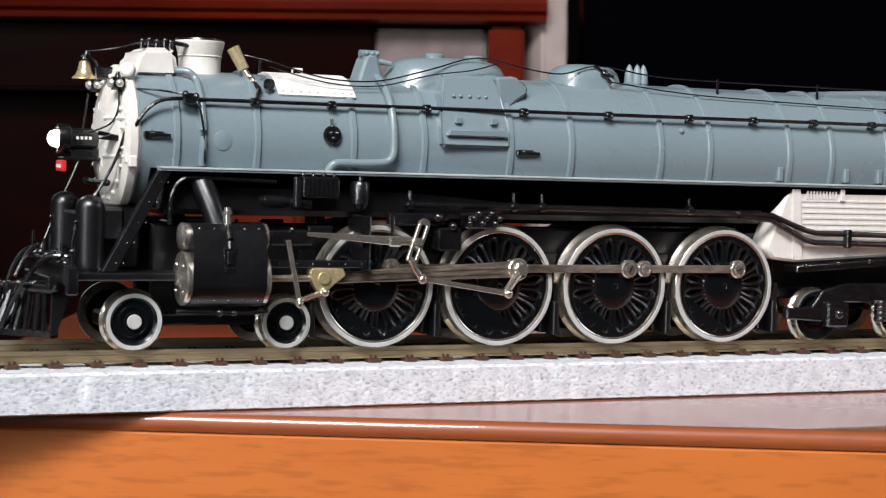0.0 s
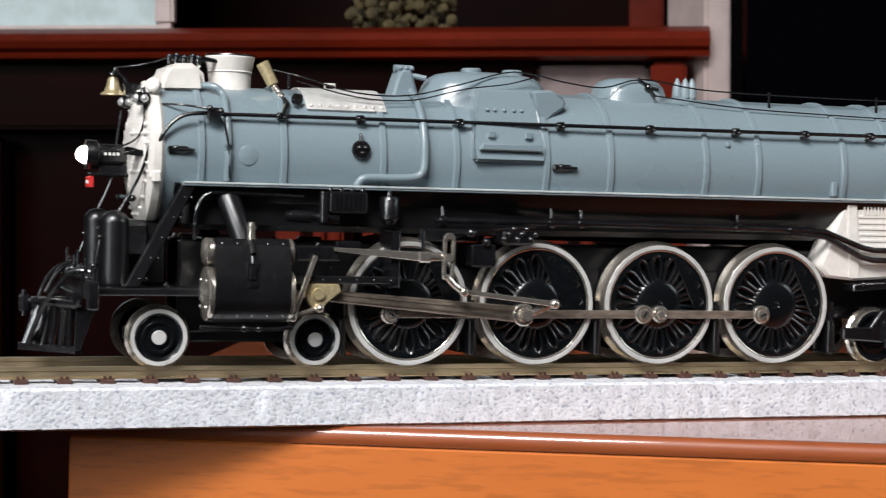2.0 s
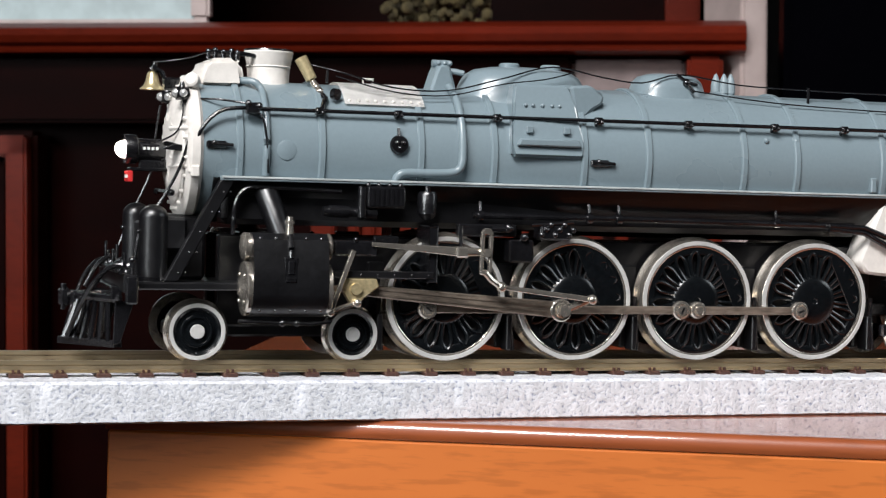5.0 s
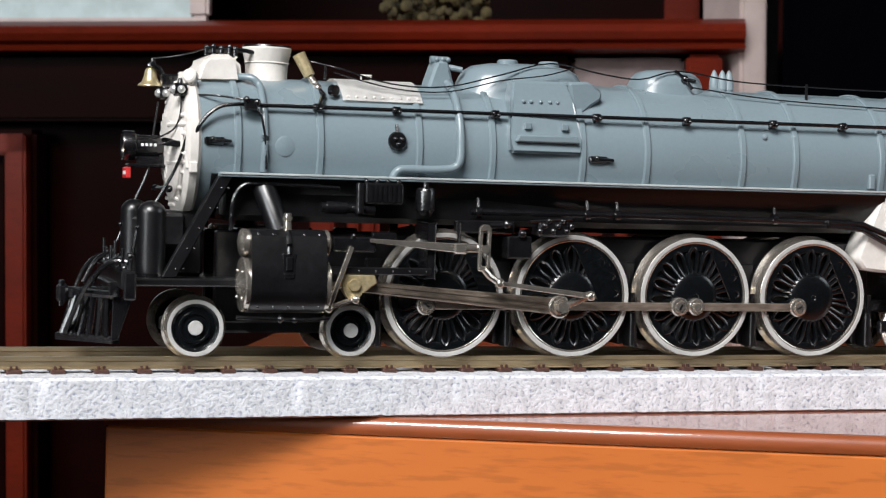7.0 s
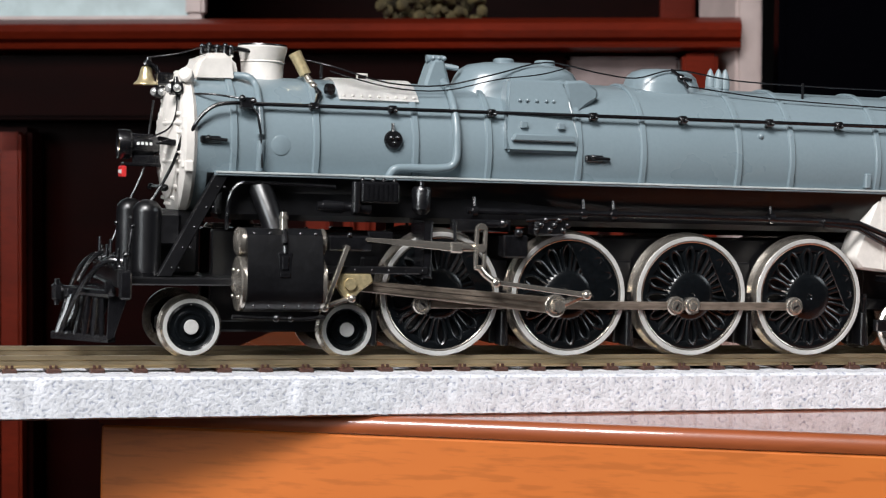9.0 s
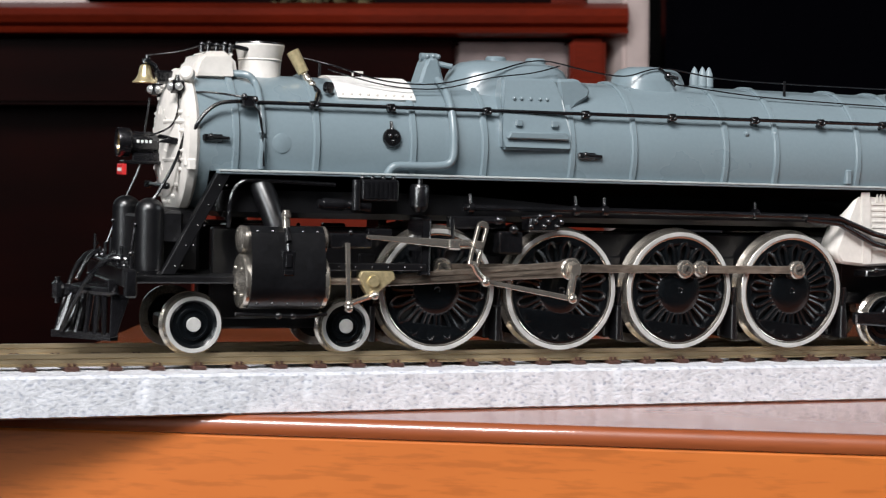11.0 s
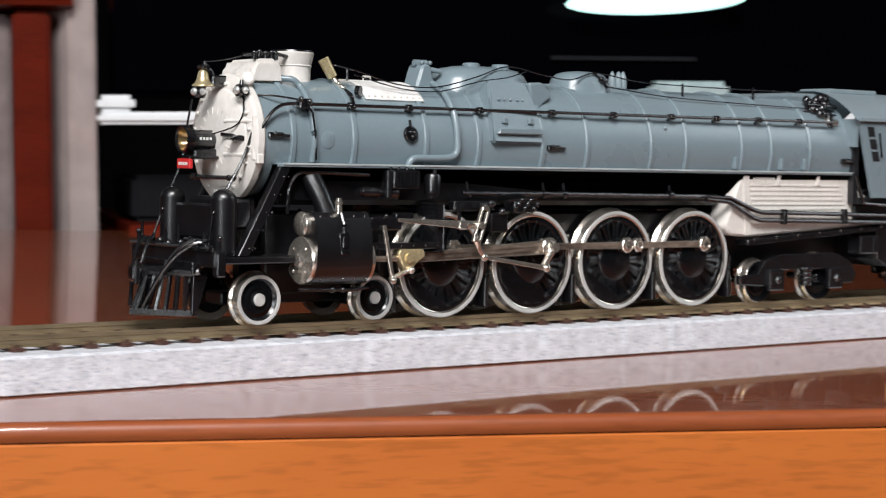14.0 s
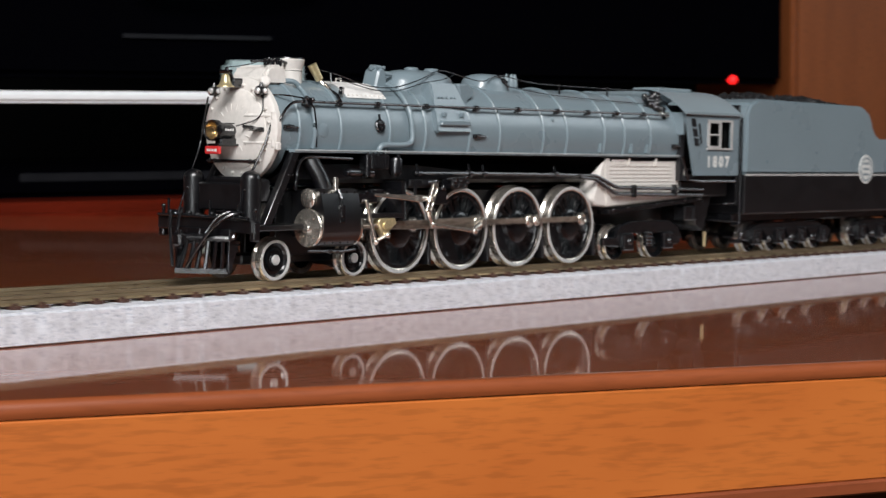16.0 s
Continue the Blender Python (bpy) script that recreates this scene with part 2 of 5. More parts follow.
def build_table():
    table = empty("table", "glossy lacquered orange-brown wooden table under the model track", "table")
    table.matrix_world = Matrix.Translation(TABLE.translation * MM) @ TABLE.to_3x3().to_4x4()
    bm = bmesh.new()
    # the top sheet with a rounded front nosing: a profile in (depth, height) drawn along the front
    prof = [(700, 0), (4.0, 0), (2.6, 0), (1.6, 0)] + [(1.6 - 1.6 * math.sin(a), -1.9 + 1.9 * math.cos(a)) for a in np.linspace(0.2, math.pi / 2, 7)]
    prof += [(0.0, -2.4), (0.25, -3.0), (0.8, -3.3), (700, -3.3)]
    u0, u1 = -34.0, 1250.0
    a = [bm.verts.new((u0, y, z)) for y, z in prof]
    b = [bm.verts.new((u1, y, z)) for y, z in prof]
    for i in range(len(prof)):
        j = (i + 1) % len(prof)
        bm.faces.new((a[i], a[j], b[j], b[i]))
    bm.faces.new(a[::-1])
    bm.faces.new(b)
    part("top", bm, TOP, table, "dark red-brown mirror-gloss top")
    bm = bmesh.new()
    box(bm, u0 + 0.3, u1, 0.4, 700, -24.5, -3.3, 0.4)
    part("apron", bm, WOOD, table, "bright orange veneered front edge")
    bm = bmesh.new()
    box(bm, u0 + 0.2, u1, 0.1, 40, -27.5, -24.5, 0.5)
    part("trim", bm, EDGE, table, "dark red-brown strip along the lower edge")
    for x in (40, 1180):
        for y in (60, 640):
            bm = bmesh.new()
            box(bm, x - 30, x + 30, y - 30, y + 30, -760, -24.5, 3)
            part("leg", bm, EDGE, table)
    return table


# ---- the track ----
def build_track():
    bed = empty("track_bed", "pale grey speckled roadbed slab carrying the model track", "track bed")
    bm = bmesh.new()
    x0, x1, n = -420.0, 760.0, 1500
    # front and back faces ripple a little, as crushed granules do
    sec = [(-15.9, TABLE_Z + 0.02), (-16.6, TABLE_Z + 0.38), (-16.6, 11.3), (-16.2, 11.75), (16.2, 11.75), (16.6, 11.3), (16.6, TABLE_Z + 0.38), (15.9, TABLE_Z + 0.02)]
    rows = []
    for i in range(n + 1):
        x = x0 + (x1 - x0) * i / n
        w = [0.22 * noise.noise((x * 0.8, k * 7.1, 0)) + 0.12 * noise.noise((x * 2.1, k * 3.3, 5)) for k in range(8)]
        rows.append([bm.verts.new((x, y + w[k] * (k not in (0, 7)), z + 0.5 * w[k] * (k not in (0, 7)))) for k, (y, z) in enumerate(sec)])
    for p, q in zip(rows, rows[1:]):
        for k in range(8):
            bm.faces.new((p[k], p[(k + 1) % 8], q[(k + 1) % 8], q[k]))
    bm.faces.new(rows[0][::-1])
    bm.faces.new(rows[-1])
    part("slab", bm, BALLAST, bed)
    track = empty("model_track", "brown sleepers with nickel rails lying on the roadbed", "model track")
    for side in (-1, 1):
        bm = bmesh.new()
        y = side * 8.65
        sec = [(-0.85, 12.45), (-0.85, 12.62), (-0.18, 12.85), (-0.18, 13.65), (-0.42, 13.8), (-0.42, RAIL_TOP - 0.06), (-0.36, RAIL_TOP)]
        sec += [(-a, z) for a, z in sec[::-1]]
        ends = [[bm.verts.new((x, y + a, z)) for a, z in sec] for x in (x0, x1)]
        for k in range(len(sec)):
            bm.faces.new((ends[0][k], ends[0][(k + 1) % len(sec)], ends[1][(k + 1) % len(sec)], ends[1][k]))
        bm.faces.new(ends[0][::-1])
        bm.faces.new(ends[1])
        part("rail", bm, RAIL, track)
    t = bmesh.new()
    box(t, -1.2, 1.2, -10.9, 10.9, 11.0, 12.45, 0.15)
    for side in (-1, 1):
        for dx in (-0.45, 0.45):
            for dy in (-1.0, 1.0):
                box(t, dx - 0.22, dx + 0.22, side * 8.65 + dy - 0.28, side * 8.65 + dy + 0.28, 12.4, 13.0, 0.06)
    first = part("sleeper", t, TIE, track)
    for i in range(1, 166):
        ob = new("sleeper", first.data)
        ob.parent = track
        ob.location.x = (x0 + 3 + i * 7.1) * MM
    first.location.x = (x0 + 3) * MM
    return track


# ---- wheels ----
SPOKES = {}


def wheel_driver(parent, x, near):
    """A spoked driving wheel about its own axle: black centre, white-faced tyre, counterweight, crank boss."""
    f = -1 if near else 1
    bm = bmesh.new()
    lathe(bm, [(-f * 0.25, 8.3), (f * 0.05, 8.5), (f * 0.2, 9.1), (f * 0.15, 9.5), (f * 0.1, 9.95), (-f * 1.6, 9.95), (-f * 1.6, 8.4), (-f * 0.6, 8.4)], (0, 0, 0), (0, 1, 0), 64, True)
    lathe(bm, [(f * 0.55, 0), (f * 0.52, 0.45), (f * 0.62, 0.6), (f * 0.6, 2.2), (f * 0.5, 3.4), (f * 0.3, 4.2), (-f * 0.1, 4.75), (-f * 0.5, 4.9), (-f * 1.8, 4.8), (-f * 1.8, 0)], (0, 0, 0), (0, 1, 0), 32)
    wheel = part("driving_wheel", bm, WHEEL, parent)
    # added black disc that stands for the darkness seen through the spokes
    bm = bmesh.new()
    lathe(bm, [(-f * 1.35, 3.0), (-f * 1.35, 8.6), (-f * 1.6, 8.6), (-f * 1.6, 3.0)], (0, 0, 0), (0, 1, 0), 48, True)
    part("wheel_back", bm, BLACK, wheel)
    key = "spoke_near" if near else "spoke_far"
    if key not in SPOKES:
        bm = bmesh.new()
        for side in (-1, 1):
            tube(bm, curved([(4.2, -f * 0.1, side * 0.40), (5.8, -f * 0.2, side * 0.45), (7.5, -f * 0.15, side * 0.62), (8.5, -f * 0.05, side * 1.15), (8.9, 0.0, side * 1.7)], 4), 0.36, 8)
        prism(bm, [(4.0, -0.5), (7.6, -0.7), (8.6, -1.3), (9.1, -1.3), (9.1, 1.3), (8.6, 1.3), (7.6, 0.7), (4.0, 0.5)], -f * 0.35, -f * 1.3)
        SPOKES[key] = part("spoke", bm, WHEEL, wheel).data
        first = True
    else:
        first = False
    for k in range(16):
        if k == 0 and first:
            ob = wheel.children[-1]
        else:
            ob = new("spoke", SPOKES[key])
            ob.parent = wheel
        ob.rotation_euler = (0, 2 * math.pi * (k + 0.5) / 16, 0)
    bm = bmesh.new()
    lathe(bm, [(f * 0.30, 9.75), (f * 0.42, 9.95), (f * 0.42, 10.75), (f * 0.2, 10.95), (-f * 1.7, 11.0), (-f * 1.9, 11.15), (-f * 2.4, 11.6), (-f * 2.7, 11.6), (-f * 2.7, 9.8)],
          (0, 0, 0), (0, 1, 0), 72, True)
    part("tyre", bm, NICKEL, wheel, "plain nickel tread and flange")
    bm = bmesh.new()
    lathe(bm, [(f * 0.43, 10.08), (f * 0.50, 10.16), (f * 0.50, 10.78), (f * 0.43, 10.86), (f * 0.1, 10.86), (f * 0.1, 10.08)], (0, 0, 0), (0, 1, 0), 72, True)
    part("tyre_face", bm, WHITE, wheel, "white-painted tyre rim")
    # counterweight: a filled segment across from the crank pin
    bm = bmesh.new()
    big = x == 0
    half, flat = (70, 4.0) if big else (46, 6.2)
    pts = arc(0, 0, 9.2, 180 - half, 180 + half, 18)
    inner = [(-flat, 9.2 * math.sin(radians(180 - half)) * -0.86 + 0.0), (-flat, 9.2 * math.sin(radians(180 - half)) * 0.86)]
    prism(bm, pts + inner, f * 0.25, -f * 1.0, 0.12)
    part("counterweight", bm, WHEEL, wheel)
    bm = bmesh.new()
    cyl(bm, (4.05, -f * 0.2, 0), (4.05, f * 0.75, 0), 1.5, 1.35, 24)
    cyl(bm, (4.05, f * 0.7, 0), (4.05, f * 1.2, 0), 0.7, 0.7, 16)
    part("crank_boss", bm, WHEEL, wheel)
    bm = bmesh.new()
    cyl(bm, (0, -f * 2, 0), (0, -f * 9.5, 0), 1.2, 1.2, 12)
    part("axle", bm, IRON, wheel)
    return wheel


def wheel_small(parent, r, near, face=WHITE, name="truck_wheel"):
    f = -1 if near else 1
    bm = bmesh.new()
    lathe(bm, [(f * 0.15, 0), (f * 0.15, 1.5), (-f * 0.15, 1.7), (-f * 0.15, 2.2), (f * 0.1, 2.3), (f * 0.1, 2.6), (-f * 0.45, 2.8), (-f * 0.5, r - 1.5), (-f * 0.1, r - 1.1), (f * 0.05, r - 0.9), (-f * 1.5, r - 0.9), (-f * 1.5, 0)], (0, 0, 0), (0, 1, 0), 40)
    for k in range(12):
        a = 2 * math.pi * k / 12
        ball(bm, ((r - 1.3) * math.cos(a), -f * 0.25, (r - 1.3) * math.sin(a)), 0.16, 6)
    wheel = part(name, bm, WHEEL, parent)
    bm = bmesh.new()
    lathe(bm, [(f * 0.3, r - 0.75), (f * 0.3, r - 0.15), (f * 0.1, r), (-f * 1.5, r + 0.1), (-f * 1.9, r + 0.55), (-f * 2.4, r + 0.55), (-f * 2.4, r - 1)],
          (0, 0, 0), (0, 1, 0), 48, True)
    part("tread", bm, NICKEL, wheel, "bright nickel tread and flange")
    bm = bmesh.new()
    lathe(bm, [(f * 0.31, r - 0.85), (f * 0.38, r - 0.78), (f * 0.38, r - 0.22), (f * 0.31, r - 0.16), (f * 0.0, r - 0.16), (f * 0.0, r - 0.85)], (0, 0, 0), (0, 1, 0), 48, True)
    part("tread_face", bm, face, wheel)
    bm = bmesh.new()
    lathe(bm, [(-f * 0.2, 1.25), (f * 0.45, 1.25), (f * 0.6, 1.1), (f * 0.62, 0)], (0, 0, 0), (0, 1, 0), 24)
    part("axle_cap", bm, face, wheel)
    bm = bmesh.new()
    cyl(bm, (0, -f * 1.5, 0), (0, -f * 9.5, 0), 0.8, 0.8, 12)
    part("axle", bm, IRON, wheel)
    return wheel

# ---- the locomotive; x runs to its rear, y away from the camera, z up from the table ----
CZ = 50.4           # height of the boiler's middle


def boiler_r(x):
    """Outer radius of the boiler along its length."""
    return float(np.interp(x, [-70, -28, -16, 6, 40, 100], [12.0, 12.0, 12.2, 13.3, 13.5, 13.4]))


def on_boiler(x, angle, out=0.0):
    """A point on the near side of the boiler, angle in degrees up from level."""
    r = boiler_r(x) + out
    return (x, -r * math.cos(radians(angle)), CZ + r * math.sin(radians(angle)))


def build_locomotive():
    loco = empty("model_locomotive", "blue-grey scale model steam locomotive with white-rimmed spoked wheels on the track", "model locomotive")

    # boiler shell
    bm = bmesh.new()
    xs = [-69.2, -66, -60, -50, -40, -28, -22, -16, -9, -2, 6, 20, 40, 60, 80, 99]
    lathe(bm, [(-69.2, 0), (-69.2, 11.6), (-68.9, 11.95)] + [(x, boiler_r(x)) for x in xs[1:]] + [(99, 0)], (0, 0, CZ), (1, 0, 0), 96)
    boiler = part("boiler", bm, GREY, loco, "blue-grey painted boiler with raised bands")
    # bands round the shell
    for x in (-61.6, -47.4, -29.8, -16.4, 0.3, 12.6, 31.6, 42.4, 60.5, 70.5, 84.0):
        bm = bmesh.new()
        r = boiler_r(x)
        lathe(bm, [(-0.6, r - 0.3), (-0.6, r + 0.25), (-0.4, r + 0.48), (0.4, r + 0.48), (0.6, r + 0.25), (0.6, r - 0.3)], (x, 0, CZ), (1, 0, 0), 96, True)
        part("boiler_band", bm, GREY, boiler)
    # black lower shell under the running board
    bm = bmesh.new()
    rings = []
    for x in (-66, -28, -16, 6, 40, 100):
        r = boiler_r(x) + 0.55
        rings.append([bm.verts.new((x, r * math.cos(radians(a)), CZ + r * math.sin(radians(a)))) for a in np.linspace(-157, -23, 25)])
    for p, q in zip(rings, rings[1:]):
        for k in range(24):
            bm.faces.new((p[k], p[k + 1], q[k + 1], q[k]))
    bmesh.ops.solidify(bm, geom=bm.faces[:], thickness=0.25)
    part("lower_lagging", bm, BLACK, boiler, "black lower boiler shell")
    # smokebox front, with door, hinges, bolts
    bm = bmesh.new()
    lathe(bm, [(0.6, 12.0), (0.0, 12.6), (-1.3, 12.6), (-1.75, 12.1), (-2.2, 9.6), (-2.5, 9.5), (-2.9, 8.7), (-3.6, 6.0), (-3.9, 3.4), (-4.0, 0)], (-68.4, 0, CZ - 0.1), (1, 0, 0), 72)
    front = part("smokebox_front", bm, SILVER, loco, "pale grey-white smokebox front")
    for k in range(20):
        a = 2 * math.pi * (k + 0.5) / 20
        bm = bmesh.new()
        cyl(bm, (-70.2, 10.6 * math.cos(a), CZ + 10.6 * math.sin(a)), (-71.0, 10.5 * math.cos(a), CZ + 10.5 * math.sin(a)), 0.42, 0.3, 8)
        part("door_bolt", bm, SILVER, front)
    for k in range(18):
        a = 2 * math.pi * k / 18
        bm = bmesh.new()
        tube(bm, [(-72.0, 4.6 * math.cos(a), CZ + 4.6 * math.sin(a)), (-71.85, 6.0 * math.cos(a), CZ + 6.0 * math.sin(a))], 0.28, 6)
        part("door_rib", bm, SILVER, front)
    for dz in (-3.2, 3.2):
        bm = bmesh.new()
        tube(bm, [(-69.6, -11.6, CZ + dz), (-71.0, -8.4, CZ + dz), (-72.1, -4.0, CZ + dz)], 0.42, 8)
        cyl(bm, (-69.8, -11.3, CZ + dz - 0.9), (-69.8, -11.3, CZ + dz + 0.9), 0.6, 0.6, 12)
        part("door_hinge", bm, SILVER, front)
    bm = bmesh.new()
    box(bm, -69.9, -68.4, -12.7, -11.0, 45.4, 47.4, 0.25)
    part("mounting_lug", bm, SILVER, front)
    # pale saddle over the smokebox top with its pipes
    bm = bmesh.new()
    prism(bm, [(-68.3, 60.6), (-67.2, 64.6), (-66.0, 65.8), (-61.4, 66.0), (-60.4, 65.2), (-59.7, 60.8)], -6.0, 6.0, 0.9, seg=2)
    saddle = part("feedwater_heater", bm, SILVER, loco, "pale grey-white heater casing on the smokebox")
    for k, x in enumerate((-66.0, -64.8, -63.4, -62.0, -61.0)):
        bm = bmesh.new()
        cyl(bm, (x, -4.2, 65.7), (x, -4.2, 66.9 + 0.25 * (k % 2)), 0.42, 0.42, 10)
        ball(bm, (x, -4.2, 67.0 + 0.25 * (k % 2)), 0.5, 8)
        part("fitting", bm, IRON, saddle)
    bm = bmesh.new()
    tube(bm, [(-66.2, -4.2, 67.0), (-60, -3.6, 66.9), (-57, -2.5, 66.6)], 0.38)
    tube(bm, [(-65.2, 1.5, 66.9), (-60, 1.5, 67.1), (-57, 1.0, 67.0)], 0.38)
    part("heater_pipe", bm, IRON, saddle)
    # chimney
    bm = bmesh.new()
    lathe(bm, [(60.8, 4.4), (61.4, 3.9), (62.2, 3.65), (64.8, 3.75), (65.0, 3.95), (65.2, 3.8), (66.6, 4.15), (67.5, 4.35), (67.8, 4.2), (67.8, 3.5), (64.0, 3.2), (63.0, 0)], (-54.6, 0, 0), (0, 0, 1), 40)
    stack = part("chimney", bm, SILVER, loco, "pale grey-white smokestack")
    bm = bmesh.new()
    lathe(bm, [(67.75, 4.3), (68.05, 4.2), (68.05, 3.6), (67.75, 3.5)], (-54.6, 0, 0), (0, 0, 1), 40, True)
    part("chimney_lip", bm, IRON, stack)
    # pale cleaned panel behind the chimney, with rivets
    bm = bmesh.new()
    n0, n1 = 14, 20
    grid = [[Vector((x, -12.5 * math.cos(radians(a)), CZ + 12.5 * math.sin(radians(a)))) for a in np.linspace(42, 138, n1)] for x in np.linspace(-43.0, -28.6, n0)]
    vv = [[bm.verts.new(p) for p in row] for row in grid]
    for i in range(n0 - 1):
        for j in range(n1 - 1):
            bm.faces.new((vv[i][j], vv[i][j + 1], vv[i + 1][j + 1], vv[i + 1][j]))
    bmesh.ops.solidify(bm, geom=bm.faces[:], thickness=0.4)
    panel = part("boiler_panel", bm, CLEANED, loco, "pale riveted panel on top of the boiler")
    for i in range(9):
        bm = bmesh.new()
        ball(bm, (-42 + 12.6 * i / 8, -12.55 * math.cos(radians(46)), CZ + 12.55 * math.sin(radians(46))), 0.3, 8)
        part("rivet", bm, SILVER, panel)
    bm = bmesh.new()
    tube(bm, [(-37.4, 0, 62.3), (-37.4, 0, 63.7), (-35.6, 0, 63.7), (-35.6, 0, 62.3)], 0.25)
    part("lifting_eye", bm, SILVER, panel)
    # domes
    bm = bmesh.new()
    lathe_dome(bm, -7.5, 12.6, 8.2, 61.5, 67.1)
    dome = part("sand_dome", bm, GREY, loco, "long blue-grey sand dome with side hatch")
    for x in (-10.2, -2.2):
        bm = bmesh.new()
        lathe(bm, [(66.4, 1.9), (67.4, 1.9), (67.7, 1.6), (67.8, 0)], (x, -1.0, 0), (0, 0, 1), 20)
        part("sand_lid", bm, GREY, dome)
    bm = bmesh.new()
    sand = [(-13.6, 50.6), (-0.2, 50.6), (-0.1, 53.2), (-1.0, 60.2), (-2.0, 63.6), (-12.2, 63.6), (-12.9, 60.4), (-13.7, 53.2)]
    t = bmesh.new()
    f = t.faces.new([t.verts.new((x, -13.9 + (0.0 if z < 54 else (z - 54) * 0.46), z)) for x, z in sand])
    r = bmesh.ops.extrude_face_region(t, geom=[f])
    for v in r["geom"]:
        if isinstance(v, bmesh.types.BMVert):
            v.co.y = -4.0
    bmesh.ops.recalc_face_normals(t, faces=t.faces[:])
    bmesh.ops.bevel(t, geom=t.edges[:], offset=0.45, segments=2, affect="EDGES")
    merge(bm, t)
    hatch = part("sand_box", bm, GREY, dome)
    bm = bmesh.new()
    prism(bm, [(-13.0, 52.5), (-0.8, 52.5), (-1.4, 53.8), (-12.4, 53.8)], -14.5, -13.2, 0.25)
    part("sand_ledge", bm, GREY, hatch)
    for x in (-10.6, -9.2, -7.4, -5.6, -4.2):
        bm = bmesh.new()
        ball(bm, (x, -11.2, 59.8), 0.36, 8)
        part("rivet", bm, GREY, hatch)
    for x in (-10.4, -3.4):
        bm = bmesh.new()
        box(bm, x - 0.6, x + 0.6, -13.58, -12.8, 54.8, 56.0, 0.12)
        part("latch", bm, GREY, hatch)
    bm = bmesh.new()
    prism(bm, [(-0.4, 56.4), (2.4, 59.2), (4.6, 60.6), (4.8, 62.2), (2.0, 63.9), (-1.8, 63.6)], -10.4, -3.0, 0.5)
    part("sand_pipe_cover", bm, GREY, dome)
    bm = bmesh.new()
    lathe_dome(bm, 21.6, 7.6, 6.2, 61.9, 67.3)
    steam = part("steam_dome", bm, GREY, loco, "low blue-grey steam dome")
    bm = bmesh.new()
    ball(bm, (23.2, -5.4, 65.4), 0.8, 8)
    tube(bm, [(23.2, -5.4, 65.4), (24.0, -6.0, 64.2), (24.4, -6.2, 63.6)], 0.35)
    tube(bm, [(21.5, -4.6, 67.0), (23.2, -5.4, 65.6), (25.5, -5.0, 65.2)], 0.3)
    part("throttle_fitting", bm, IRON, steam)
    for x in (32.2, 33.6, 35.0):
        bm = bmesh.new()
        lathe(bm, [(62.8, 0.75), (64.0, 0.8), (64.2, 0.95), (65.6, 0.9), (66.6, 0.75), (67.6, 0.35), (68.0, 0)], (x, 0.2 + 0.6 * (x < 33), 0), (0, 0, 1), 16)
        part("safety_valve", bm, GREY_ROOF, loco)
    # check valve on top with its lagged feed pipe
    bm = bmesh.new()
    prism(bm, [(-25.8, 61.6), (-24.6, 65.4), (-24.0, 66.9), (-22.0, 66.9), (-21.5, 65.2), (-20.4, 61.6)], -2.6, 2.6, 0.5)
    cyl(bm, (-24.6, 0, 67.1), (-21.4, 0, 67.1), 0.7, 0.7, 12)
    cyl(bm, (-21.6, -1.4, 65.8), (-19.2, -2.2, 65.4), 0.6, 0.5, 10)
    for x in (-24.0, -22.9, -21.9):
        ball(bm, (x, -2.0, 67.1), 0.5, 8)
    part("check_valve", bm, GREY, loco)
    bm = bmesh.new()
    path = [on_boiler(-22.6, a, 0.9) for a in (72, 60, 48, 36, 24, 12, 2)] + [(-22.8, -13.2, 48.9), (-23.4, -13.1, 47.9), (-24.8, -13.0, 47.4), (-28, -12.9, 47.2), (-32, -12.8, 47.2), (-33.6, -12.8, 47.0), (-34.4, -12.6, 46.2), (-34.6, -12.4, 45.4)]
    tube(bm, curved(path, 4), 0.72, 12)
    part("feed_pipe", bm, GREY, loco)
    # sander pipe down the smokebox side and the round cover beside it
    bm = bmesh.new()
    path = [(-60.6, -5.0, 62.2), (-58.5, -6.5, 62.0)] + [on_boiler(-57.2, a, 0.55) for a in (55, 42, 28, 12, -6, -20)]
    tube(bm, curved(path, 4), 0.62, 12)
    part("side_pipe", bm, GREY, loco)
    bm = bmesh.new()
    lathe(bm, [(-0.3, 1.7), (0.1, 1.7), (0.18, 1.5), (0.2, 0)], (-53.6, -11.9, 50.4), (0, -1, 0), 28)
    part("round_cover", bm, GREY, loco)
    # dark fittings on the shell
    for x, a in ((-65.5, 3), (3.2, -2), (97.0, -8)):
        bm = bmesh.new()
        p = Vector(on_boiler(x, a, 0.2))
        box(bm, p.x - 1.9, p.x + 1.6, p.y - 0.45, p.y + 0.6, p.z - 0.7, p.z + 0.55, 0.25)
        cyl(bm, (p.x - 1.2, p.y - 0.2, p.z), (p.x + 2.6, p.y - 0.5, p.z - 0.1), 0.45, 0.3, 10)
        ball(bm, (p.x - 0.6, p.y - 0.5, p.z + 0.2), 0.5, 8)
        part("step_bracket", bm, IRON, loco)
    bm = bmesh.new()
    lathe(bm, [(-0.8, 1.55), (0.55, 1.7), (0.9, 1.45), (1.0, 0)], (-33.9, -11.8, 51.9), (0, -1, 0.12), 28)
    bell_like = part("air_pump_cover", bm, IRON, loco)
    for dx, dz in ((-0.5, 0.3), (0.6, 0.3), (0, -0.6)):
        bm = bmesh.new()
        ball(bm, (-33.9 + dx, -12.75, 52.0 + dz), 0.42, 8)
        part("cover_bolt", bm, IRON, bell_like)
    bm = bmesh.new()
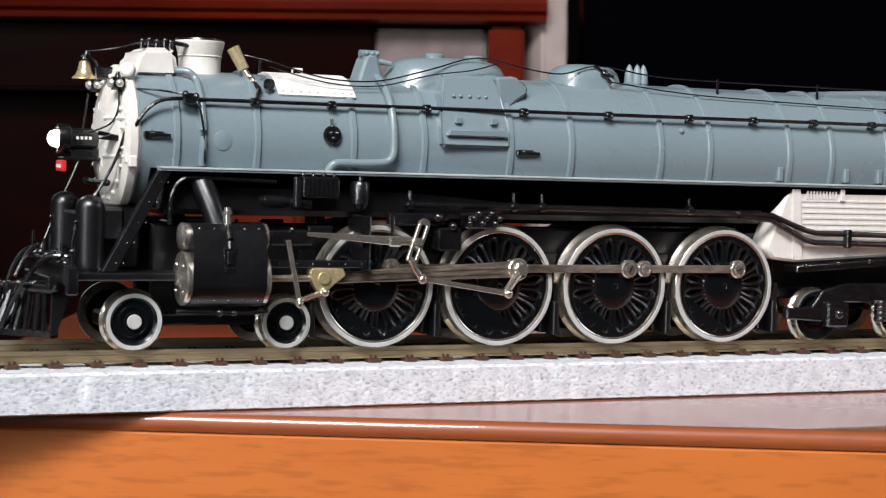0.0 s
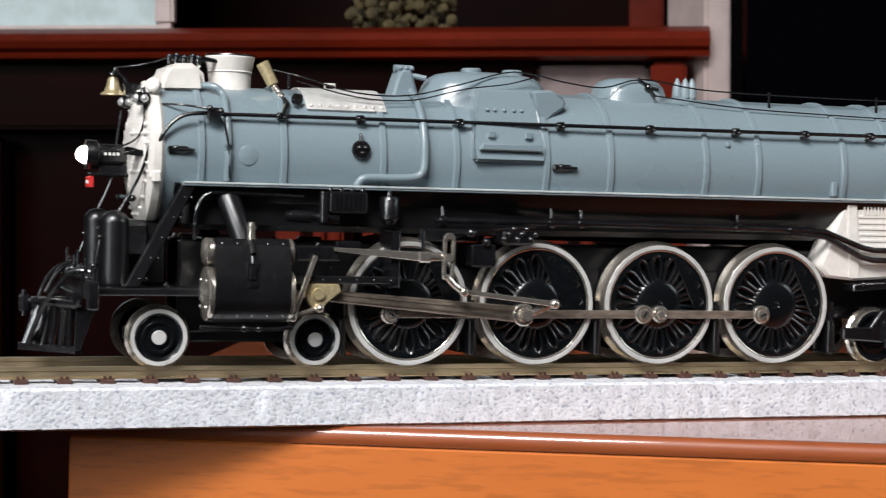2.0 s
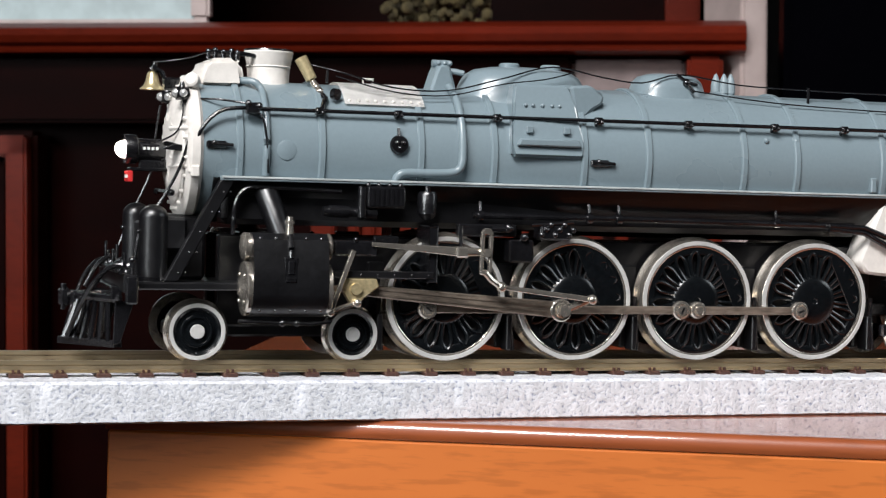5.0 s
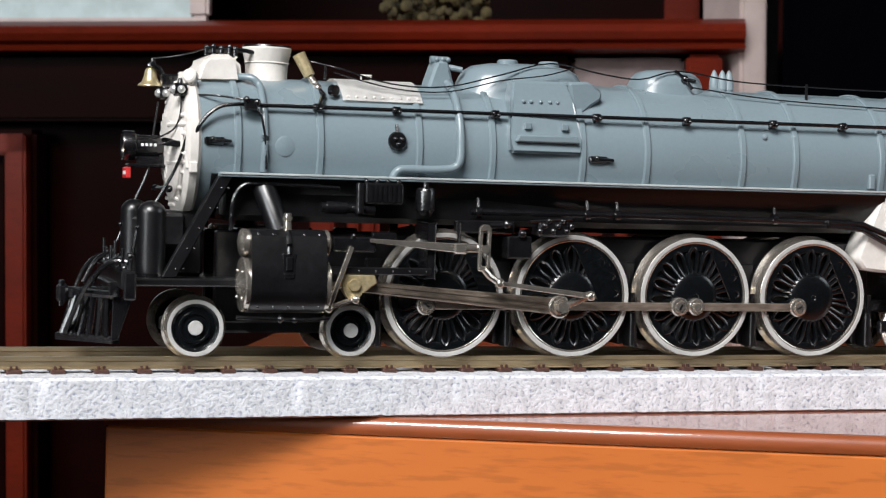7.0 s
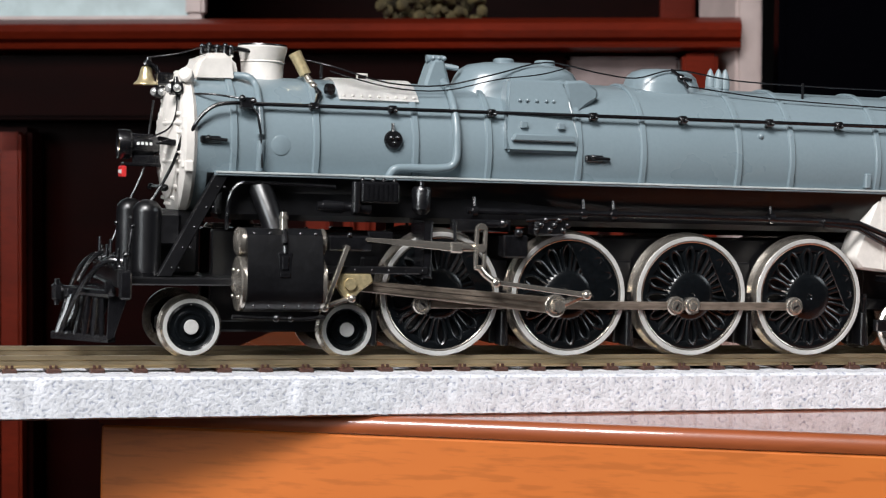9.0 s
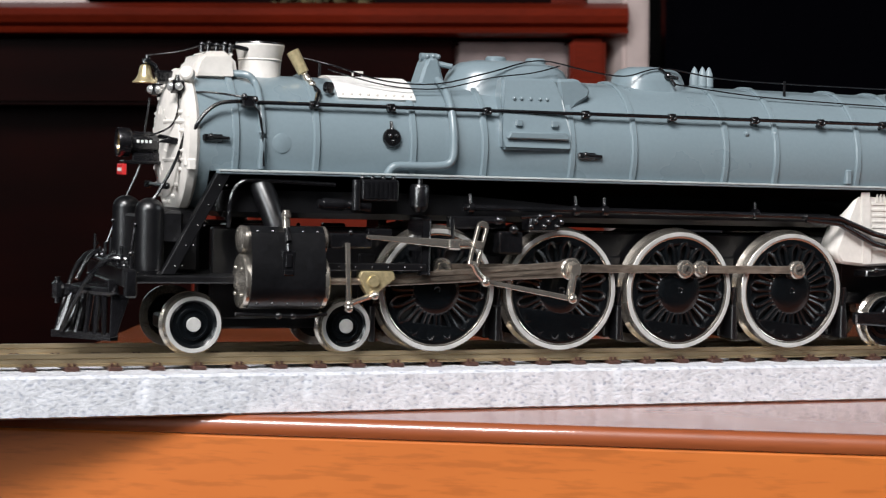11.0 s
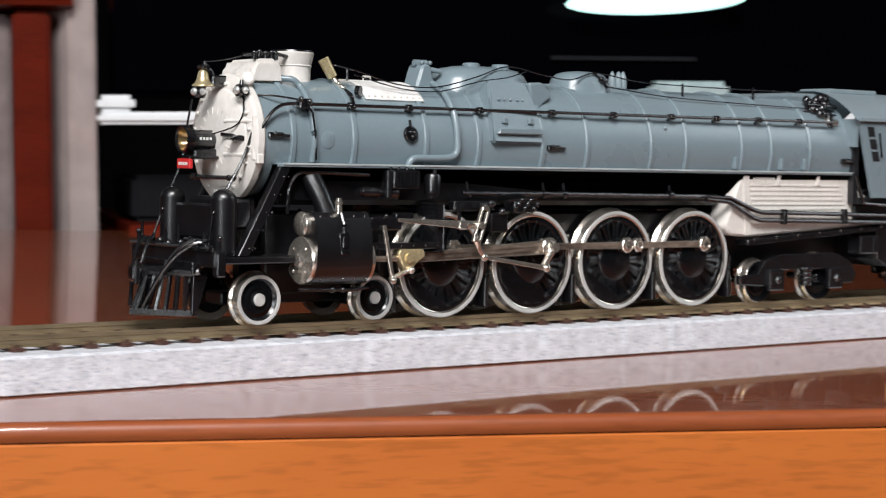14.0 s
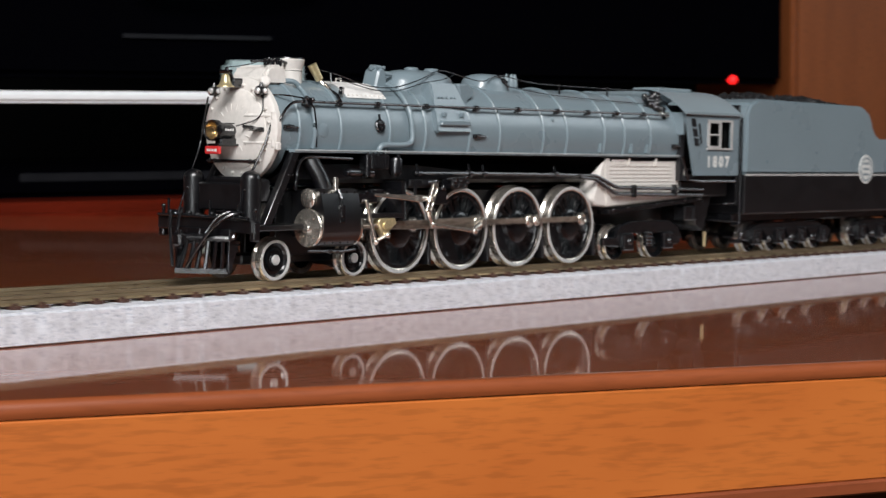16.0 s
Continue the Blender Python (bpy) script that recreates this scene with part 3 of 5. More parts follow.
    tube(bm, [(-34.0, -12.2, 53.4), (-34.0, -11.9, 54.8)], 0.3)
    part("cover_pipe", bm, IRON, bell_like)
    for x, a in ((36.2, 20), (42.3, 20.5)):
        bm = bmesh.new()
        ball(bm, on_boiler(x, a, 0.0), 0.6, 10)
        part("washout_plug", bm, GREY, loco)
    for x in (58.4, 74.0, 82.0):
        bm = bmesh.new()
        box(bm, x - 0.6, x + 0.6, -13.9, -12.2, 46.0, 48.8, 0.2)
        part("bracket", bm, GREY, loco)

    # handrail with stanchions along the side
    rail = [(-69.6, -10.6, 46.0), (-69.2, -11.6, 50.5), (-68.4, -12.4, 53.2), (-66.8, -12.6, 55.4), (-64.6, -12.6, 56.8), (-61.5, -12.6, 57.2)]
    xs2 = [-59.5, -48.0, -34.0, -16.0, 2.8, 20.2, 37.6, 52.0, 66.0, 80.0, 93.0]
    rail += [(x, -on_rail(x), 57.2 + 0.004 * (x + 60)) for x in xs2]
    bm = bmesh.new()
    tube(bm, curved(rail, 5), 0.34, 8)
    handrail = part("handrail", bm, IRON, loco, "thin black handrail on stanchions")
    for x in xs2[:-1]:
        bm = bmesh.new()
        y = -on_rail(x)
        z = 57.2 + 0.004 * (x + 60)
        box(bm, x - 0.75, x + 0.75, y - 0.5, y + 0.7, z - 0.75, z + 0.6, 0.22)
        ball(bm, (x - 0.5, y - 0.5, z), 0.42, 8)
        ball(bm, (x + 0.5, y - 0.35, z - 0.3), 0.4, 8)
        cyl(bm, (x, y, z - 0.2), (x, y + 1.6, z - 0.9), 0.32, 0.32, 8)
        part("stanchion", bm, IRON, handrail)
    bm = bmesh.new()
    box(bm, -60.9, -58.6, -13.2, -11.4, 56.2, 58.2, 0.3)
    ball(bm, (-60.6, -13.0, 58.0), 0.6, 8)
    ball(bm, (-58.8, -13.1, 57.6), 0.65, 8)
    tube(bm, [(-59.2, -13.0, 57.0), (-58.0, -13.1, 55.5), (-57.3, -13.0, 52.0), (-56.9, -12.8, 46.4)], 0.2, 6)
    part("steam_valve", bm, IRON, handrail)
    bm = bmesh.new()
    tube(bm, curved([(-70.5, -6.5, 58.5), (-66, -10.2, 58.6), (-62, -11.4, 58.2), (-59.8, -12.4, 57.8)], 5), 0.2, 6)
    part("wire", bm, IRON, handrail)
    # the long bell cord and whistle wires on thin posts
    bm = bmesh.new()
    cord = [(-74.6, -0.5, 64.9), (-70, -1.4, 65.6), (-66.2, -3.6, 66.8)]
    tube(bm, curved(cord, 4), 0.13, 6)
    part("bell_cord", bm, IRON, loco)
    bm = bmesh.new()
    wires = [(-48.2, -3.5, 65.6), (-43, -6.5, 64.3), (-34, -7.6, 62.0), (-24, -7.6, 61.9), (-14, -8.0, 64.4), (-3.5, -5.4, 67.1), (6, -6.4, 65.6), (14, -5.8, 65.0), (22.2, -4.9, 66.9), (34, -5.2, 65.5), (48.5, -5.4, 65.1), (66, -5.6, 65.0), (92, -6.0, 65.0)]
    tube(bm, curved(wires, 4), 0.15, 6)
    part("whistle_wire", bm, IRON, loco)
    bm = bmesh.new()
    tube(bm, curved([(-44.0, -6.5, 63.6), (-34, -8.4, 61.2), (-24, -8.4, 61.0), (-14, -8.7, 63.4), (-6, -8.4, 64.6), (0, -7.2, 66.2)], 4), 0.13, 6)
    tube(bm, curved([(24.5, -6.2, 63.9), (40, -8.0, 62.3), (60, -8.6, 61.6), (90, -9.0, 61.0)], 4), 0.14, 6)
    part("second_wire", bm, IRON, loco)
    for x in (48.5, 72.0):
        bm = bmesh.new()
        cyl(bm, (x, -5.5, 62.0), (x, -5.5, 65.6), 0.28, 0.28, 8)
        part("wire_post", bm, IRON, loco)

    # whistle
    bm = bmesh.new()
    cyl(bm, (-47.9, -4.6, 62.9), (-49.7, -3.7, 66.6), 1.0, 1.15, 18)
    whistle = part("whistle", bm, BRASS, loco, "pale brass chime whistle leaning forward")
    bm = bmesh.new()
    cyl(bm, (-47.9, -4.6, 62.9), (-46.8, -6.2, 60.6), 0.55, 0.75, 12)
    ball(bm, (-46.9, -6.6, 60.8), 0.75, 8)
    ball(bm, (-47.3, -6.0, 61.6), 0.6, 8)
    part("whistle_valve", bm, NICKEL, whistle)
    bm = bmesh.new()
    tube(bm, curved([(-46.8, -6.5, 60.6), (-46.2, -8.4, 59.6), (-46.8, -9.8, 59.0), (-47.6, -11.6, 57.6)], 4), 0.42, 8)
    cyl(bm, (-44.9, -8.6, 60.4), (-44.4, -9.4, 60.3), 1.0, 1.0, 14)
    cyl(bm, (-45.6, -6.4, 62.4), (-45.4, -6.0, 64.6), 0.25, 0.25, 8)
    part("whistle_pipe", bm, IRON, whistle)

    # bell and its yoke
    bm = bmesh.new()
    lathe(bm, [(63.4, 0), (63.3, 0.65), (62.9, 0.95), (61.8, 1.15), (60.9, 1.5), (60.4, 2.1), (60.2, 2.15), (60.5, 1.5), (61.8, 0.9), (62.8, 0)], (-74.8, 0, 0), (0, 0, 1), 28)
    bell = part("bell", bm, BRASS, loco, "small polished brass bell")
    bm = bmesh.new()
    tube(bm, [(-72.0, 0, 60.6), (-73.2, 0, 63.2), (-74.6, 0, 64.0), (-75.2, 0, 63.6)], 0.5, 8)
    cyl(bm, (-74.7, -1.8, 63.9), (-74.7, 1.8, 63.9), 0.45, 0.45, 10)
    cyl(bm, (-74.4, 0, 64.2), (-74.4, 0, 65.0), 0.5, 0.4, 10)
    box(bm, -73.2, -69.8, -1.0, 1.0, 60.2, 62.4, 0.3)
    part("bell_yoke", bm, IRON, bell)
    # classification lamps on both sides of the smokebox top
    for y in (-8.2, 8.2):
        bm = bmesh.new()
        cyl(bm, (-72.0, y, 59.4), (-70.0, y, 59.4), 1.15, 1.15, 18)
        cyl(bm, (-71.0, y - 1.4, 59.4), (-71.0, y + 1.4, 59.4), 0.9, 0.9, 14)
        cyl(bm, (-71.0, y, 60.4), (-71.0, y, 61.4), 0.6, 0.3, 12)
        tube(bm, [(-70.6, y, 58.4), (-69.6, y * 0.97, 57.0)], 0.45, 8)
        lamp = part("marker_lamp", bm, IRON, loco, "black marker lamp with clear lenses")
        for sy in (-1.4, 1.4):
            bm = bmesh.new()
            ball(bm, (-71.0, y + sy, 59.4), 0.72, 10)
            part("lens", bm, CLEAR, lamp)
        bm = bmesh.new()
        ball(bm, (-72.0, y, 59.4), 0.85, 10)
        part("lens", bm, CLEAR, lamp)
    bm = bmesh.new()
    lathe(bm, [(-0.6, 1.25), (0.6, 1.25), (0.9, 0.9), (1.0, 0)], (-69.2, -7.6, 61.7), (-0.6, -1, 0.3), 20)
    part("number_board", bm, SILVER, loco)
    # headlight, open drum with reflector; below it the red plate
    bm = bmesh.new()
    lathe(bm, [(-79.2, 2.15), (-79.4, 2.45), (-79.0, 2.55), (-77.4, 2.5), (-77.0, 1.9), (-73.4, 1.8), (-72.4, 1.3), (-72.2, 0)], (0, 0, 49.9), (1, 0, 0), 32)
    lathe(bm, [(-79.2, 2.15), (-77.6, 1.9), (-76.4, 1.2), (-76.0, 0)], (0, 0, 49.9), (1, 0, 0), 32)
    box(bm, -77.0, -72.0, -1.2, 1.2, 46.2, 48.2, 0.3)
    for z in (51.6, 50.6):
        tube(bm, [(-76.6, -1.9, z), (-73.6, -1.85, z)], 0.16, 6)
    headlight = part("headlight", bm, IRON, loco, "black drum headlight")
    bm = bmesh.new()
    lathe(bm, [(-78.9, 2.1), (-77.7, 1.75), (-77.0, 1.1), (-76.8, 0)], (0, 0, 49.9), (1, 0, 0), 28)
    part("reflector", bm, LENS, headlight, "amber reflector")
    for f in (-1, 1):
        bm = bmesh.new()
        for k in range(4):
            box(bm, -76.4 + 0.72 * k, -75.95 + 0.72 * k, f * 1.93 - 0.06, f * 1.93 + 0.06, 49.85, 50.35)
        part("number_mark", bm, LETTER, headlight, "small white number bars")
    bm = bmesh.new()
    box(bm, -78.9, -78.1, -2.5, 2.5, 44.3, 46.2, 0.15)
    plate = part("front_plate", bm, RED, loco, "small red plate under the headlight")
    bm = bmesh.new()
    for k, (a, b) in enumerate(((-1.7, -0.9), (-0.6, 0.1), (0.4, 1.0), (1.2, 1.7))):
        box(bm, -78.96, -78.88, a, b, 44.95, 45.55)
    part("plate_lettering", bm, LETTER, plate)
    bm = bmesh.new()
    box(bm, -78.6, -71.0, -2.0, 2.0, 46.2, 46.8, 0.15)
    tube(bm, [(-73.0, -4.2, 51.0), (-70.9, -8.0, 50.6), (-69.4, -10.8, 50.4)], 0.4, 8)
    prism(bm, [(-74.4, 50.0), (-69.5, 49.6), (-69.5, 50.6), (-72.0, 50.9)], -9.4, -7.2, 0.15)
    part("headlight_bracket", bm, IRON, headlight)
    bm = bmesh.new()
    tube(bm, [(-72.4, -8.5, 42.7), (-72.4, 8.5, 42.7)], 0.42, 8)
    for y in (-8.0, -6.2, 6.2, 8.0):
        ball(bm, (-72.4, y, 42.7), 0.62, 8)
    part("front_grab_bar", bm, IRON, loco)
    bm = bmesh.new()
    tube(bm, curved([(-70.0, -10.9, 52.0), (-71.4, -10.2, 47.0), (-74.5, -9.6, 41.0), (-77.6, -9.8, 37.0), (-79.0, -10.0, 28.6)], 4), 0.3, 6)
    part("front_handrail", bm, IRON, loco)
    bm = bmesh.new()
    tube(bm, curved([(-70.8, -8.5, 58.2), (-71.0, -8.8, 55.0), (-72.0, -7.6, 52.6), (-74.6, -3.6, 51.0)], 5), 0.16, 6)
    tube(bm, curved([(-72.0, 9.2, 58.0), (-72.6, 10.2, 52.0), (-73.2, 10.8, 46.0), (-76.6, 10.8, 38.0), (-80.0, 11.0, 29.0)], 5), 0.22, 6)
    part("lamp_wire", bm, IRON, loco)

    # running board, long valance and its dark underside
    bm = bmesh.new()
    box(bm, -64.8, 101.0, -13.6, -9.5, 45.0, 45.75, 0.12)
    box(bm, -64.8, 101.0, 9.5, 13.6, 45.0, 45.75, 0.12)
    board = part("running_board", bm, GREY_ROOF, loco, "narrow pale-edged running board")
    # added pale strips paint the light caught by the boards' top edges
    for f in (-1, 1):
        bm = bmesh.new()
        box(bm, -64.9, 101.1, f * 13.7 - 0.12, f * 13.7 + 0.12, 45.42, 45.78, 0.05)
        part("edge_strip", bm, LIT_EDGE, board, "pale board edge, its lit look put into the colour")
    bm = bmesh.new()
    box(bm, -64.0, 58.0, -9.6, 9.6, 37.6, 45.0, 1.0)
    part("boiler_underside", bm, BLACK, loco)
    # sloping front braces with rivets
    for y in (-13.2, 11.2):
        bm = bmesh.new()
        prism(bm, [(-65.0, 45.1), (-62.6, 45.1), (-71.8, 28.0), (-74.2, 28.0)], y, y + 2.0, 0.15)
        brace = part("front_brace", bm, BLACK, loco)
        for k in range(5):
            z = 29.5 + 3.4 * k
            x = -73.2 + (z - 28.0) * 0.5385 + 0.4
            for dx in (0.15, 1.35):
                bm = bmesh.new()
                ball(bm, (x + dx, y - 0.02, z), 0.2, 6)
                part("rivet", bm, IRON, brace)
    # pilot deck, air tanks, pilot with bars and coupler
    bm = bmesh.new()
    box(bm, -81.0, -60.0, -14.0, 14.0, 26.6, 27.9, 0.25)
    box(bm, -81.2, -79.0, -16.6, 16.6, 26.2, 29.2, 0.3)
    deck = part("pilot_deck", bm, BLACK, loco)
    bm = bmesh.new()
    box(bm, -74.5, -66.0, -6.0, 6.0, 27.9, 39.0, 0.6)
    box(bm, -76.4, -74.0, -7.6, 7.6, 31.0, 37.6, 0.4)
    box(bm, -74.0, -70.0, -11.0, -6.5, 33.0, 38.6, 0.5)
    part("cylinder_saddle", bm, BLACK, loco)
    for y in (-10.0, 10.0):
        bm = bmesh.new()
        cyl(bm, (-75.6, y, 28.2), (-75.6, y, 38.6), 2.45, 2.45, 24)
        ball(bm, (-75.6, y, 38.6), 2.45, 20, 0.85)
        tank = part("air_pump", bm, BLACK, loco, "black domed front tank")
        bm = bmesh.new()
        ball(bm, (-78.1, y - 0.6, 36.2), 0.4, 8)
        ball(bm, (-75.6, y * 1.12, 31.0), 0.7, 8)
        cyl(bm, (-75.6, y, 27.8), (-75.6, y, 28.6), 2.7, 2.7, 18)
        part("tank_fitting", bm, IRON, tank)
    bm = bmesh.new()
    for i in range(12):
        y = -13.5 + 27 * i / 11
        ball(bm, (-80.4 + 0.5 * (i % 2), y, 29.4 + 0.4 * ((i * 7) % 3)), 0.75, 8)
        if i % 2:
            cyl(bm, (-80.4, y, 29), (-80.4, y, 31.6 + (i % 3)), 0.3, 0.3, 8)
    tube(bm, [(-81.6, -15.8, 29.6), (-81.6, 15.8, 29.6)], 0.4, 8)
    tube(bm, [(-80.6, -13.0, 31.0), (-80.6, -4.0, 31.0)], 0.3, 8)
    part("deck_clutter", bm, IRON, deck)
    for y in (-16.0, 16.0):
        bm = bmesh.new()
        box(bm, -80.8, -78.8, y - 0.9, y + 0.9, 24.4, 29.0, 0.3)
        cyl(bm, (-79.8, y, 29.0), (-79.8, y, 31.4), 0.4, 0.4, 8)
        ball(bm, (-79.8, y, 31.6), 0.6, 8)
        part("footstep", bm, IRON, deck)
    for s in (-1, 1):
        bm = bmesh.new()
        tube(bm, curved([(-79.6, s * 11.5, 30.4), (-82.0, s * 10.4, 30.4), (-84.6, s * 8.0, 28.0), (-86.6, s * 5.4, 24.0), (-88.6, s * 2.4, 18.0)], 5), 0.42, 8)
        tube(bm, curved([(-80.6, s * 8.5, 31.0), (-82.8, s * 6.6, 29.6), (-85.0, s * 5.0, 26.0)], 5), 0.4, 8)
        part("pilot_rail", bm, IRON, deck)
    # the pilot: pointed in plan, its bars sloping forward to the foot
    bm = bmesh.new()
    for s in (-1, 1):
        prism(bm, [(-82.4, 27.0), (-80.6, 27.0), (-80.6, 24.6), (-82.4, 24.6)], min(0, s * 10.4), max(0, s * 10.4), 0.2)
        foot = [(-90.0, 0.0), (-81.6, s * 8.9), (-80.2, s * 8.4), (-87.6, 0.0)]
        t2 = bmesh.new()
        face = t2.faces.new([t2.verts.new((x, y, 16.6)) for x, y in foot])
        r = bmesh.ops.extrude_face_region(t2, geom=[face])
        for v in r["geom"]:
            if isinstance(v, bmesh.types.BMVert):
                v.co.z = 17.8
        bmesh.ops.recalc_face_normals(t2, faces=t2.faces[:])
        merge(bm, t2)
        prism(bm, [(-81.6, 24.6), (-78.4, 24.2), (-80.6, 17.4), (-81.8, 17.0)], s * 9.4, s * 8.6, 0.12)
    pilot = part("pilot", bm, IRON, loco, "black barred pilot cowcatcher")
    for s in (-1, 1):
        bm = bmesh.new()
        tube(bm, [(-87.2, 0, 24.8), (-82.0, s * 9.4, 24.8), (-80.8, s * 10.2, 25.2)], 0.75, 8)
        part("pilot_head_rail", bm, IRON, pilot)
        for k in range(6):
            u = (k + 0.4) / 6
            bm = bmesh.new()
            x0, y0 = -87.0 + 5.0 * u, s * 9.2 * u
            x1, y1 = -89.4 + 7.8 * u, s * 8.6 * u
            tube(bm, [(x0, y0, 24.6), (x0 * 0.6 + x1 * 0.4, y0 * 0.6 + y1 * 0.4, 21.2), (x1, y1, 17.6)], 0.5, 6)
            part("pilot_bar", bm, IRON, pilot)
    bm = bmesh.new()
    box(bm, -88.4, -82.0, -1.0, 1.0, 23.4, 25.6, 0.4)
    box(bm, -90.0, -88.0, -1.6, 1.2, 22.8, 26.2, 0.6)
    cyl(bm, (-89.2, -1.0, 22.4), (-89.2, -1.0, 26.8), 0.5, 0.5, 10)
    part("coupler", bm, IRON, loco)

    # frame under the boiler
    bm = bmesh.new()
    box(bm, -64.0, 62.0, -6.3, -4.2, 20.0, 35.8, 0.3)
    box(bm, -64.0, 62.0, 4.2, 6.3, 20.0, 35.8, 0.3)
    box(bm, 58.0, 104.0, -4.6, 4.6, 24.0, 33.0, 0.4)
    box(bm, -72.0, -36.0, -3.2, 3.2, 18.0, 20.5, 0.4)
    for x in (-36, -12.1, 12.1, 36.3, 60.5):
        box(bm, x - 1.6, x + 1.6, -7.2, 7.2, 16.4, 31.5, 0.3)
        box(bm, x - 0.5, x + 0.5, -10.4, -7.0, 16.2, 22.5, 0.2)
    part("frame", bm, BLACK, loco)
    # brake hangers by the rims
    for x in (-36.2, -12.0, 12.2, 36.4, 60.9):
        bm = bmesh.new()
        tube(bm, [(x + 0.6, -9.6, 16.2), (x + 0.3, -9.6, 20.0), (x, -9.6, 26.0)], 0.55, 8)
        part("brake_hanger", bm, IRON, loco)

    # cylinders, near and far
    for f in (-1, 1):
        bm = bmesh.new()
        t = bmesh.new()
        face = t.faces.new([t.verts.new((-60.2, f * 14.3 + y, z)) for y, z in [(a, b) for a, b in arc(0, 27.1, 4.75, 190, 350, 14)] + [(4.6, 31.0), (3.6, 35.4), (2.2, 36.4), (-2.2, 36.4), (-3.6, 35.4), (-4.6, 31.0)]])
        r = bmesh.ops.extrude_face_region(t, geom=[face])
        for v in r["geom"]:
            if isinstance(v, bmesh.types.BMVert):
                v.co.x = -47.4
        bmesh.ops.recalc_face_normals(t, faces=t.faces[:])
        merge(bm, t)
        box(bm, -58.5, -49.0, min(f * 4, f * 12), max(f * 4, f * 12), 24.5, 36.0, 0.4)
        block = part("cylinder_block", bm, BLACK, loco, "satin black cylinder block")
        for x0, d in ((-60.2, -1), (-47.4, 1)):
            bm = bmesh.new()
            lathe(bm, [(0, 4.6), (d * 0.7, 4.7), (d * 0.95, 4.45), (d * 1.15, 2.4), (d * 1.5, 1.4), (d * 1.75, 1.1), (d * 1.8, 0)], (x0, f * 14.3, 27.1), (1, 0, 0), 40)
            for k in range(4):
                a = math.pi / 4 + k * math.pi / 2
                ball(bm, (x0 + d * 1.05, f * 14.3 + 3.1 * math.cos(a), 27.1 + 3.1 * math.sin(a)), 0.35, 8)
            part("cylinder_head", bm, NICKEL, block, "bright nickel cylinder cover")
            bm = bmesh.new()
            lathe(bm, [(0, 2.3), (d * 0.9, 2.4), (d * 1.3, 2.0), (d * 1.6, 0.7), (d * 1.7, 0)], (x0, f * 14.3, 34.1), (1, 0, 0), 28)
            part("valve_head", bm, NICKEL, block)
        bm = bmesh.new()
        cyl(bm, (-53.8, f * 16.4, 36.0), (-53.8, f * 16.4, 39.2), 0.75, 0.6, 14)
        cyl(bm, (-53.8, f * 16.4, 38.0), (-53.8, f * 16.4, 38.6), 0.85, 0.85, 14)
        part("relief_valve", bm, NICKEL, block)
        bm = bmesh.new()
        tube(bm, [(-54.6, f * 13.5, 36.0), (-55.6, f * 12.6, 39.5), (-56.8, f * 10.5, 43.5)], 2.0, 18)
        part("steam_pipe", bm, BLACK, block)
        bm = bmesh.new()
        box(bm, -55.2, -52.6, f * 18.6 - 0.35, f * 18.6 + 0.35, 28.0, 32.6, 0.3)
        box(bm, -54.5, -53.3, f * 18.9 - 0.3, f * 18.9 + 0.3, 29.6, 32.0, 0.2)
        box(bm, -54.8, -53.0, f * 18.85 - 0.3, f * 18.85 + 0.3, 28.3, 29.2, 0.15)
        cyl(bm, (-53.9, f * 18.6, 34.0), (-53.9, f * 17.4, 36.2), 0.5, 0.5, 10)
        cyl(bm, (-53.9, f * 18.5, 33.6), (-53.9, f * 18.7, 32.4), 0.45, 0.45, 10)
        part("bypass_valve", bm, IRON, block)
        for k in range(5):
            bm = bmesh.new()
            ball(bm, (-59 + 2.6 * k, f * 17.7, 35.6), 0.3, 6)
            ball(bm, (-59 + 2.6 * k, f * 18.2, 23.6), 0.25, 6)
            part("bolt", bm, IRON, block)
        bm = bmesh.new()
        tube(bm, [(-62.0, f * 15.5, 21.6), (-56, f * 15.5, 21.4), (-50, f * 15.5, 21.2), (-46, f * 15.5, 21.6)], 0.35, 8)
        ball(bm, (-54.5, f * 15.5, 21.4), 0.7, 8)
        ball(bm, (-52.0, f * 15.5, 21.3), 0.6, 8)
        part("drain_cock_pipe", bm, IRON, block)
        # crosshead guide and valve rod guide
        bm = bmesh.new()
        box(bm, -46.0, -28.0, f * 14.3 - 1.1, f * 14.3 + 1.1, 29.0, 30.2, 0.15)
        for k in range(6):
            ball(bm, (-44.0 + 3 * k, f * 15.4, 29.6), 0.22, 6)
        part("crosshead_guide", bm, BLACK, loco)
        bm = bmesh.new()
        box(bm, -45.8, -38.2, f * 14.6 - 1.3, f * 14.6 + 1.3, 32.8, 35.4, 0.3)
        cyl(bm, (-46.6, f * 14.3, 34.1), (-38.0, f * 14.3, 34.1), 0.9, 0.9, 12)
        box(bm, -38.4, -34.0, f * 13.2 - 0.8, f * 13.2 + 0.8, 34.4, 36.2, 0.2)
        ball(bm, (-42.2, f * 15.8, 35.6), 0.45, 8)
        part("valve_rod_guide", bm, IRON, loco)
        # bracket that carries the link
        bm = bmesh.new()
        box(bm, -29.0, -27.4, f * 8, f * 15.2, 28.4, 38.0, 0.2)
        box(bm, -22.8, -12.0, f * 11.5 - 1.0, f * 11.5 + 1.0, 36.4, 38.6, 0.25)
        box(bm, -13.6, -9.0, f * 11.8 - 1.6, f * 11.8 + 1.6, 32.0, 36.0, 0.3)
        tube(bm, [(-23.0, f * 14.6, 38.2), (-23.0, f * 14.6, 34.0)], 0.35, 8)
